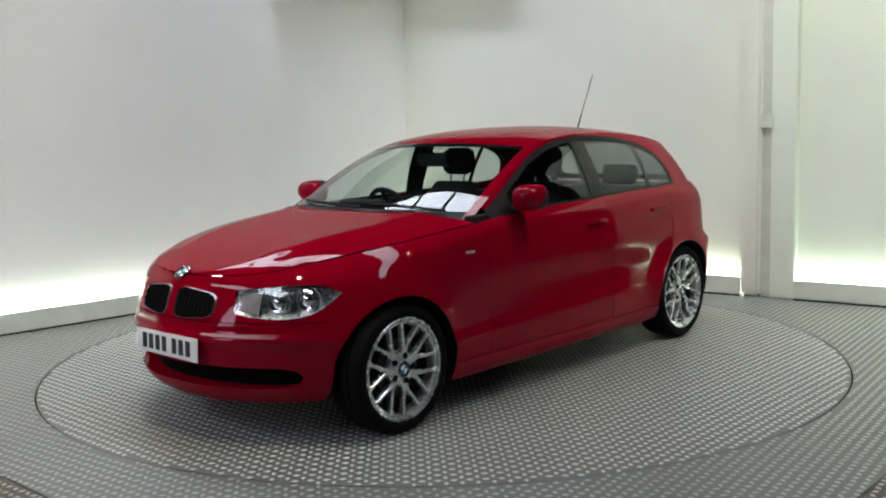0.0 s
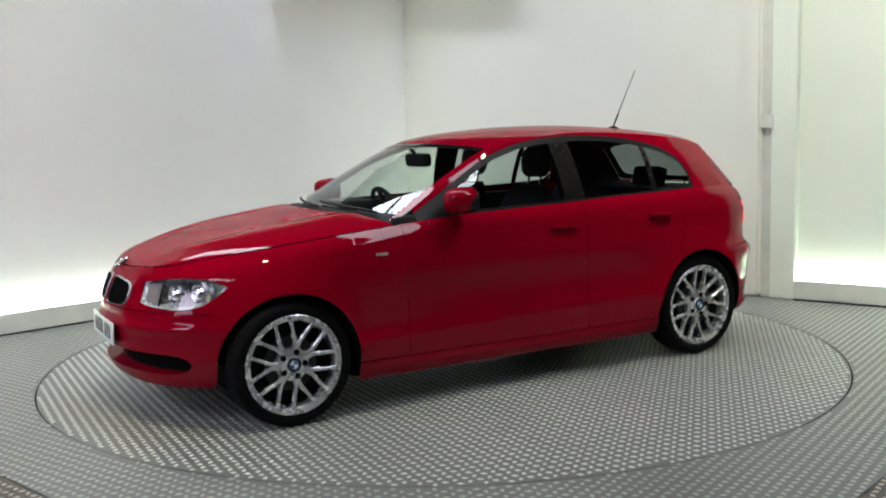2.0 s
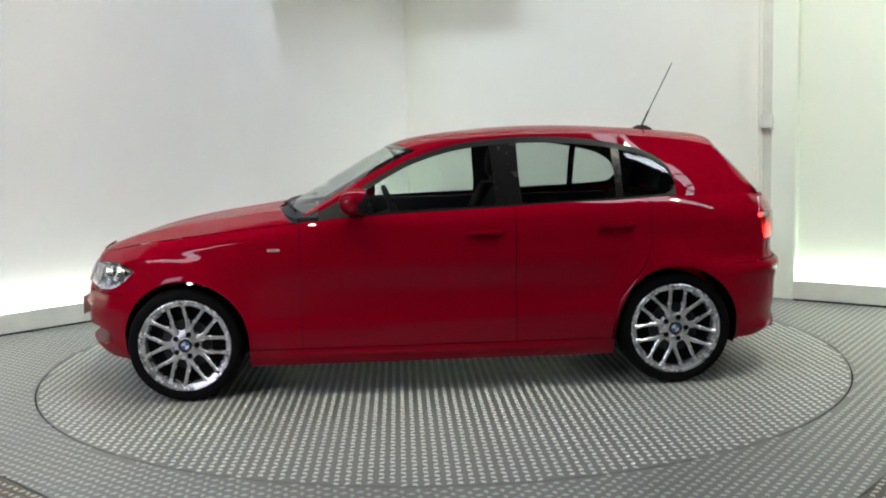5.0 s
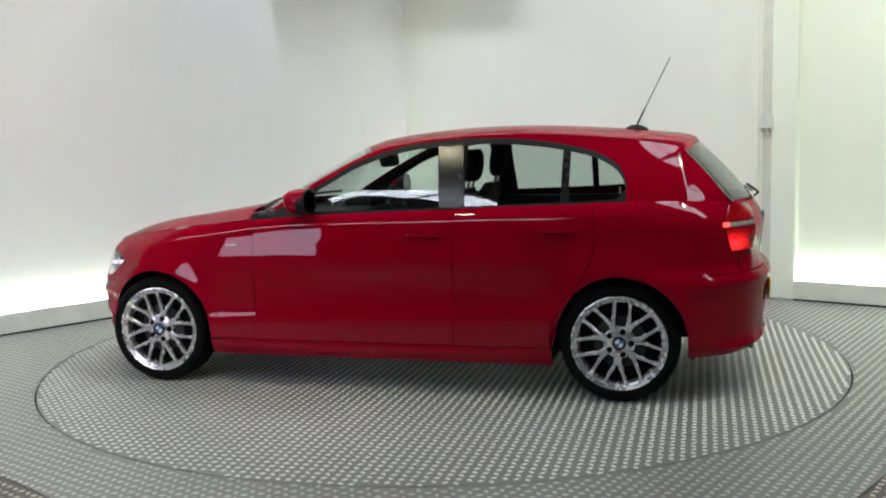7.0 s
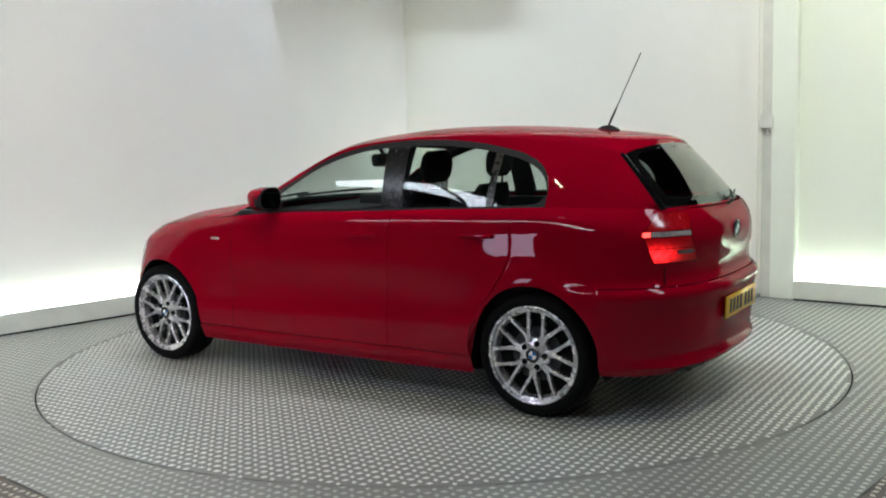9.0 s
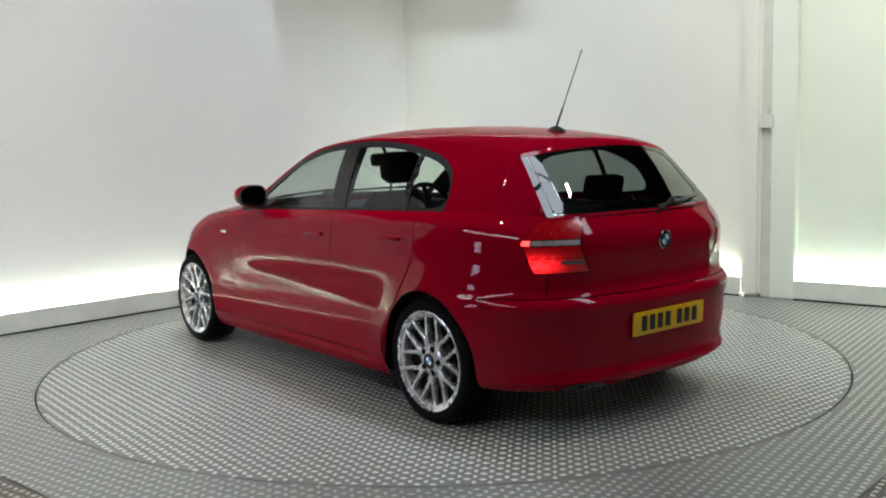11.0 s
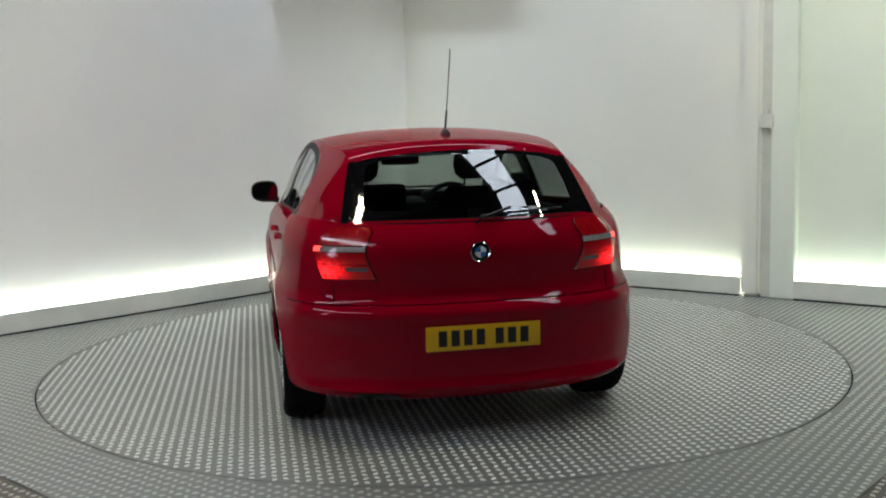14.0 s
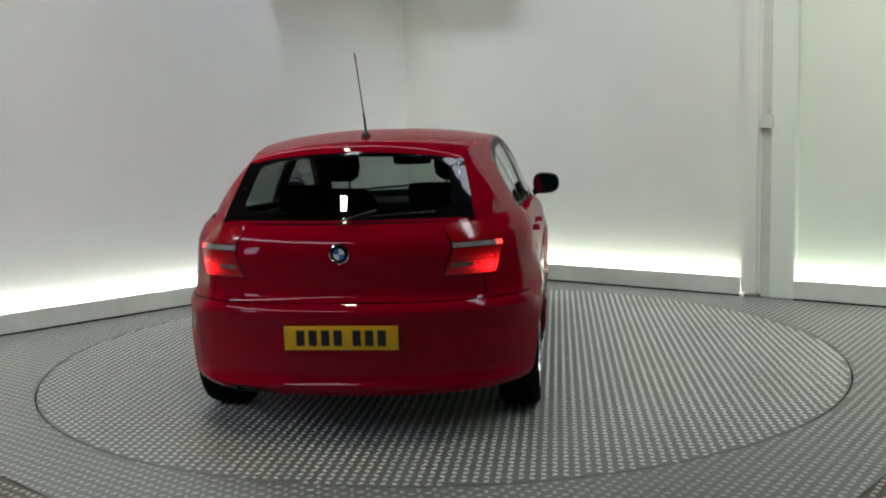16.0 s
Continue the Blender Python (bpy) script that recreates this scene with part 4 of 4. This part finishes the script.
# kidney grilles
for s in (1, -1):
    ring_o, ring_i = [], []
    for k in range(40):
        a = 2 * math.pi * k / 40
        c, q = math.cos(a), math.sin(a)
        y = 0.163 + 0.132 * math.copysign(abs(c) ** 0.45, c)
        z = 0.648 + 0.064 * math.copysign(abs(q) ** 0.5, q) - 0.012 * (y - 0.16) / 0.13 * (1 if q > 0 else -0.6)
        ring_o.append((y, z))
        ring_i.append((0.163 + (y - 0.163) * 0.98, 0.648 + (z - 0.648) * 0.965))

    def on_nose(y, z, out):
        x = curve(z, NOSE)
        lo, hi = 1.5, x
        for _ in range(30):
            m_ = (lo + hi) / 2
            if body_y(m_, z) > y:
                lo = m_
            else:
                hi = m_
        return (lo + out, y * s, z)
    vs, fs = [], []
    for (yo, zo), (yi, zi) in zip(ring_o, ring_i):
        vs += [on_nose(yo, zo, 0.0), on_nose(yo, zo, 0.008), on_nose(yi, zi, 0.011), on_nose(yi, zi, 0.001)]
    for k in range(40):
        a, b = k * 4, (k + 1) % 40 * 4
        for j in range(3):
            f = (a + j, b + j, b + j + 1, a + j + 1)
            fs.append(f if s > 0 else f[::-1])
    g = mesh_object("kidney_grille", vs, fs, RIMCHROME, car, "chrome-rimmed black kidney grille")
    back = [on_nose(0.163 + (y - 0.163) * k, 0.648 + (z - 0.648) * k, 0.005) for k in (1.0, 0.75, 0.5, 0.25, 0.02) for y, z in ring_i]
    mesh_object("grille_back", back, [(r_ * 40 + k, r_ * 40 + (k + 1) % 40, r_ * 40 + 40 + (k + 1) % 40, r_ * 40 + 40 + k) for r_ in range(4) for k in range(40)], SEAM, g)
    for k in range(9):
        y = 0.163 + (k - 4) * 0.0255
        zs_ = [z for yy, z in ring_i if abs(yy - y) < 0.03]
        z0, z1 = (min(zs_) + 0.006, max(zs_) - 0.006)
        p0, p1 = on_nose(y, z0, 0.007), on_nose(y, z1, 0.007)
        tube("grille_bar", [p0, on_nose(y, (z0 + z1) / 2, 0.008), p1], 0.003, SEAM, g, sides=6)


# round badges: black ring, four quarters in blue and white
def badge(m, rad):
    b = lathe("badge", [(rad, -0.004), (rad, 0.003), (rad * 0.93, 0.005), (rad * 0.62, 0.005), (rad * 0.60, 0.003), (0.0005, 0.003)], GLOSSBLACK, car, "round black badge with blue and white quarters", 32, "x")
    b.matrix_basis = m
    lathe("badge_rim", [(rad, 0.002), (rad * 1.03, 0.004), (rad * 0.95, 0.0065), (rad * 0.92, 0.005)], CHROME, b, steps=32, axis="x")
    for k in range(4):
        pts = [(0.0055, 0, 0)] + [(0.0055, rad * 0.58 * math.cos(a), rad * 0.58 * math.sin(a)) for a in np.linspace(k * math.pi / 2, (k + 1) * math.pi / 2, 9)]
        mesh_object("badge_quarter", pts, [tuple(range(10))], BLUE if k % 2 else WHITE, b, smooth=False)


badge(pose(1.941, 0, 0.777, 0, -58, 0), 0.041)
badge(pose(-2.069, 0, 0.876, 0, 4, 180), 0.044)


# number plates: the characters are plain bars
def plate(m, material, label):
    bm = bmesh.new()
    block(bm, (-0.004, -0.26, -0.0555), (0.004, 0.26, 0.0555), 0.003)
    p = part("number_plate", bm, material, car, label)
    p.matrix_basis = m
    for k, y in enumerate((-0.185, -0.128, -0.071, -0.014, 0.072, 0.129, 0.186)):
        box_part("plate_bar", (0.003, y - 0.019, -0.036), (0.0056, y + 0.019, 0.036), INK, p, 0.001)
    return p


plate(pose(2.052, 0, 0.446, 0, -2, 0), WHITEPLATE, "white front number plate with dark bars")
plate(pose(-2.096, 0, 0.502, 0, 2, 180), YELLOWPLATE, "yellow rear number plate with dark bars")

# aerial
bm = bmesh.new()
loft(bm, [[(-1.36 + 0.075 * k * math.cos(a) - 0.012 * h, 0.026 * k * math.sin(a), 1.386 + h) for a in np.linspace(0, 2 * math.pi, 16, endpoint=False)] for h, k in ((0, 1), (0.014, 0.9), (0.026, 0.62), (0.036, 0.3))])
foot = part("aerial", bm, BLACK, car, "black roof aerial")
tube("aerial_whip", [(-1.362, 0, 1.412), (-1.385, 0, 1.46), (-1.41, 0, 1.51)], 0.0055, BLACK, foot)
tube("aerial_tip", [(-1.41, 0, 1.51), (-1.48, 0.002, 1.65), (-1.555, 0.005, 1.80)], 0.0028, BLACK, foot, sides=6)

# wipers
for y0, y1 in ((0.60, 0.02), (0.08, -0.56)):
    pts = []
    for k in np.linspace(0, 1, 9):
        y = lerp(y0, y1, k)
        u = lerp(0.16, 0.34, k)
        v = abs(y) / station(u, RIM)[1]
        px, _, pz = roof_point(u, v)
        pts.append((px + 0.01, y, pz + 0.014))
    tube("wiper", pts, 0.008, BLACK, car, "black windscreen wiper", 8)
pts = []
for k in np.linspace(0, 1, 9):
    y = lerp(-0.02, -0.42, k)
    u = lerp(11.92, 11.80, k)
    px, _, pz = roof_point(u, abs(y) / station(u, RIM)[1])
    pts.append((px - 0.014, y, pz + 0.008))
rw = tube("rear_wiper", pts, 0.005, BLACK, car, "black rear wiper", 8)
tube("wiper_arm", [(-2.02, -0.0, 1.0), (-2.045, -0.01, 1.02), (-2.03, -0.06, 1.035), (-1.99, -0.16, 1.06)], 0.007, BLACK, rw)
# exhaust
for y in (0.435, 0.505):
    ex = lathe("exhaust", [(0.024, -0.14), (0.027, 0.0), (0.027, 0.016), (0.024, 0.016), (0.022, -0.1)], DARKSTEEL, car, "dark steel exhaust tip", 24, "x")
    ex.matrix_basis = pose(-1.985, y, 0.255, 0, 0, 180)

# ---- cabin ----
def seat_shape(x, y, w, parent_label):
    m = pose(x, y, 0)
    bm = bmesh.new()
    block(bm, (-0.24, -w, 0.38), (0.28, w, 0.56), 0.06, m @ pose(0, 0, 0, 0, -6, 0), 3)
    st = part("seat", bm, FABRIC, car, parent_label)
    bm = bmesh.new()
    rings = []
    for h, hw, d in ((0.0, w, 0.07), (0.15, w * 1.04, 0.075), (0.35, w * 1.0, 0.065), (0.50, w * 0.86, 0.05), (0.58, w * 0.62, 0.035)):
        rings.append([m @ Vector((-0.22 - 0.38 * h + d * math.copysign(abs(math.cos(a)) ** 0.6, math.cos(a)), hw * math.copysign(abs(math.sin(a)) ** 0.6, math.sin(a)), 0.50 + h))
                      for a in np.linspace(0, 2 * math.pi, 24, endpoint=False)])
    loft(bm, rings)
    part("backrest", bm, FABRIC, st)
    bm = bmesh.new()
    rings = []
    for h, k in ((0.0, 0.6), (0.03, 0.9), (0.09, 1.0), (0.15, 0.92), (0.18, 0.6)):
        rings.append([m @ Vector((-0.475 - 0.1 * h + 0.05 * k * math.copysign(abs(math.cos(a)) ** 0.7, math.cos(a)), 0.135 * k * math.copysign(abs(math.sin(a)) ** 0.7, math.sin(a)), 1.125 + h))
                      for a in np.linspace(0, 2 * math.pi, 20, endpoint=False)])
    loft(bm, rings)
    part("headrest", bm, FABRIC, st)
    for s in (-0.06, 0.06):
        tube("headrest_post", [m @ Vector((-0.455, s, 1.04)), m @ Vector((-0.475, s, 1.14))], 0.007, CHROME, st, sides=8)


seat_shape(0.02, 0.36, 0.25, "black fabric front seat")
seat_shape(0.02, -0.36, 0.25, "black fabric front seat")
bench = box_part("rear_bench", (-1.22, -0.60, 0.36), (-0.72, 0.60, 0.56), FABRIC, car, 0.06, None, "black fabric rear bench")
box_part("bench_back", (-0.06, -0.60, 0.0), (0.07, 0.60, 0.50), FABRIC, bench, 0.05, pose(-1.20, 0, 0.52, 0, -18, 0))
for y in (0.34, -0.34):
    box_part("headrest", (-0.045, -0.125, 0), (0.045, 0.125, 0.135), FABRIC, bench, 0.03, pose(-1.37, y, 1.02, 0, -12, 0))
dash = box_part("dashboard", (0.34, -0.70, 0.62), (0.92, 0.70, 0.945), CABIN, car, 0.05, None, "black dashboard with instrument hood")
box_part("instrument_hood", (0.36, -0.52, 0.93), (0.56, -0.20, 1.01), CABIN, dash, 0.03)
box_part("console", (-0.30, -0.10, 0.35), (0.50, 0.10, 0.62), CABIN, dash, 0.03)
vs, fs = [], []
sm = pose(0.19, -0.36, 0.90, 0, -66, 0)
for i in range(36):
    a = 2 * math.pi * i / 36
    for j in range(8):
        b = 2 * math.pi * j / 8
        vs.append(sm @ Vector(((0.178 + 0.016 * math.cos(b)) * math.cos(a), (0.178 + 0.016 * math.cos(b)) * math.sin(a), 0.016 * math.sin(b))))
for i in range(36):
    for j in range(8):
        fs.append((i * 8 + j, (i + 1) % 36 * 8 + j, (i + 1) % 36 * 8 + (j + 1) % 8, i * 8 + (j + 1) % 8))
wheel_s = mesh_object("steering_wheel", vs, fs, CABIN, car, "black three-spoke steering wheel")
box_part("wheel_boss", (-0.06, -0.06, -0.03), (0.06, 0.06, 0.02), CABIN, wheel_s, 0.02, sm)
for a in (0, 180, 270):
    box_part("wheel_spoke", (0.04, -0.016, -0.012), (0.175, 0.016, 0.008), CABIN, wheel_s, 0.006, sm @ pose(0, 0, 0, 0, 0, a + 90))
tube("steering_column", [sm @ Vector((0, 0, -0.02)), sm @ Vector((0, 0, -0.28))], 0.035, CABIN, wheel_s)
im = box_part("inner_mirror", (-0.03, -0.13, -0.042), (0.03, 0.13, 0.042), CABIN, car, 0.028, pose(0.16, 0, 1.245, 0, 8, 0), "black inside mirror")
tube("mirror_stem", [(0.17, 0, 1.27), (0.22, 0, 1.33)], 0.012, CABIN, im)
box_part("parcel_shelf", (-1.86, -0.60, 0.985), (-1.42, 0.60, 1.005), CABIN, car, 0.006, None, "black parcel shelf")
box_part("cabin_floor", (-1.55, -0.72, 0.30), (0.95, 0.72, 0.36), CABIN, car, 0.02)
box_part("bulkhead", (0.86, -0.70, 0.34), (0.92, 0.70, 0.93), CABIN, car, 0.01)
half("door_card", lambda bm: block(bm, (-1.30, 0.71, 0.35), (0.72, 0.775, 0.975), 0.02), CABIN)
# roof lining under the roof skin, with pillars inside
sheet("roof_lining", L(3.1, 9.6, 30), L(-0.96, 0.96, 21), lambda u, v: tuple(np.array(sym(u, v)) - (0, 0, 0.022)), CABIN, label="dark roof lining")
sheet("pillar_lining", L(8.35, 11.9, 16), L(0, 1, 6), lambda u, r: (lambda p: (p[0], p[1] - 0.03, p[2]))(cabin_side(u, lerp(station(u, WAIST)[2], station(u, RIM)[2] - 0.02, r))), CABIN, mirror=True)
sheet("b_post", L(-0.36, -0.50, 3), L(0, 1, 5), lambda x, r: side_at(x, lerp(0.97, curve(x, HEAD_Z) + 0.01, r), -0.035), CABIN, mirror=True)
# inside of the body, so that no daylight passes through the gaps
half("inner_sill", lambda bm: block(bm, (-0.97, 0.66, 0.21), (0.97, 0.80, 0.36), 0.01), UNDER)
half("inner_wing", lambda bm: block(bm, (0.74, 0.50, 0.66), (1.50, 0.74, 0.80), 0.02), UNDER)

# ---- rooflights and the hall window ----
ceiling = tagged(box_part("ceiling", (-10.7, -16.2, 6.4), (10.7, 6.2, 6.5), ROOFING, None, 0), "dark sheet roof of the hall", "ceiling", kind="structure")


def rooflight(x, y, turn, length, width, panes):
    rl = tagged(new("rooflight"), "bright bluish glazed rooflight with dark bars", "rooflight", "rooflights in the hall roof")
    rl.matrix_basis = pose(x, y, 6.36, 0, 0, turn)
    step = length / panes
    for k in range(panes):
        x0 = -length / 2 + k * step
        box_part("pane", (x0 + 0.05, -width / 2, -0.02), (x0 + step - 0.05, width / 2, 0.0), SKYPANE, rl, 0)
    for k in range(panes + 1):
        x0 = -length / 2 + k * step
        box_part("bar", (x0 - 0.05, -width / 2, -0.06), (x0 + 0.05, width / 2, 0.0), ROOFING, rl, 0.005)
    return rl


rooflight(1.1, -0.55, -43.6, 17.0, 0.9, 16)
rooflight(-6.8, -6.4, -53, 10.0, 1.35, 9)


def fill_lamp(x, y, z, aim, h):
    """An added fill lamp out of view: a square head on a drop rod."""
    fl = tagged(new("fill_lamp"), "unseen square white lamp added to brighten the walls", "lamp", "floodlights over the turntable")
    fl.matrix_basis = look((x, y, z), aim) @ pose(0, 0, 0, 180, 0, 0)
    box_part("housing", (-h - 0.03, -h - 0.03, -0.09), (h + 0.03, h + 0.03, -0.005), DARKWALL, fl, 0.01)
    box_part("lamp_face", (-h, -h, -0.004), (h, h, 0.004), FILL, fl, 0.001)
    back = fl.matrix_basis.inverted()
    tube("drop_rod", [back @ Vector((x, y, z + 0.06)), back @ Vector((x, y, 6.405))], 0.015, DARKWALL, fl)


# unseen lamps added to brighten the right and the left wall
fill_lamp(2.3, -1.75, 4.0, (4.4, -0.2, 2.0), 0.13)
fill_lamp(-1.2, -2.4, 4.0, (-4.7, -2.4, 1.5), 0.14)

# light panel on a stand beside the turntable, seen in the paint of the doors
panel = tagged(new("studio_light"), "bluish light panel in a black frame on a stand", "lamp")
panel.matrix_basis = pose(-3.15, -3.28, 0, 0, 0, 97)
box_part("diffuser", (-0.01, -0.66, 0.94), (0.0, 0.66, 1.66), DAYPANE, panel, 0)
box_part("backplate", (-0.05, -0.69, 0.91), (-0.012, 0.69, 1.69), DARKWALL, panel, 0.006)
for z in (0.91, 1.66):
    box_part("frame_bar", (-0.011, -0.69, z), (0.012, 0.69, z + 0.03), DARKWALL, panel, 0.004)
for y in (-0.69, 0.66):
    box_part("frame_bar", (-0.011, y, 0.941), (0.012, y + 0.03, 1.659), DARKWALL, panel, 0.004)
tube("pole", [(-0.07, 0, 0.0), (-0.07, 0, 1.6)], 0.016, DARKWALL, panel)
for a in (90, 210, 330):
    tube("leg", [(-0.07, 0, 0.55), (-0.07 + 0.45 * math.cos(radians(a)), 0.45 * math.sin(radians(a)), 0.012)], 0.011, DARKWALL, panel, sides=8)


def heading(t):
    u = t / 16
    return 227.244 - 9.0246 * t + 0.4074 * 4 * u * (1 - u) + 0.0776 * 16 * u * (1 - u) * (u - 0.5)


def motions():
    """The turntable turns clockwise, and carries the car."""
    times = [i * 0.5 for i in range(33)]
    walk(car, [(t, pose(0, 0, 0.0, 0, 0, heading(t)) @ pose(0.0985, 0.2092, 0)) for t in times])
    walk(turntable, [(t, pose(0, 0, 0, 0, 0, heading(t))) for t in times])


motions()
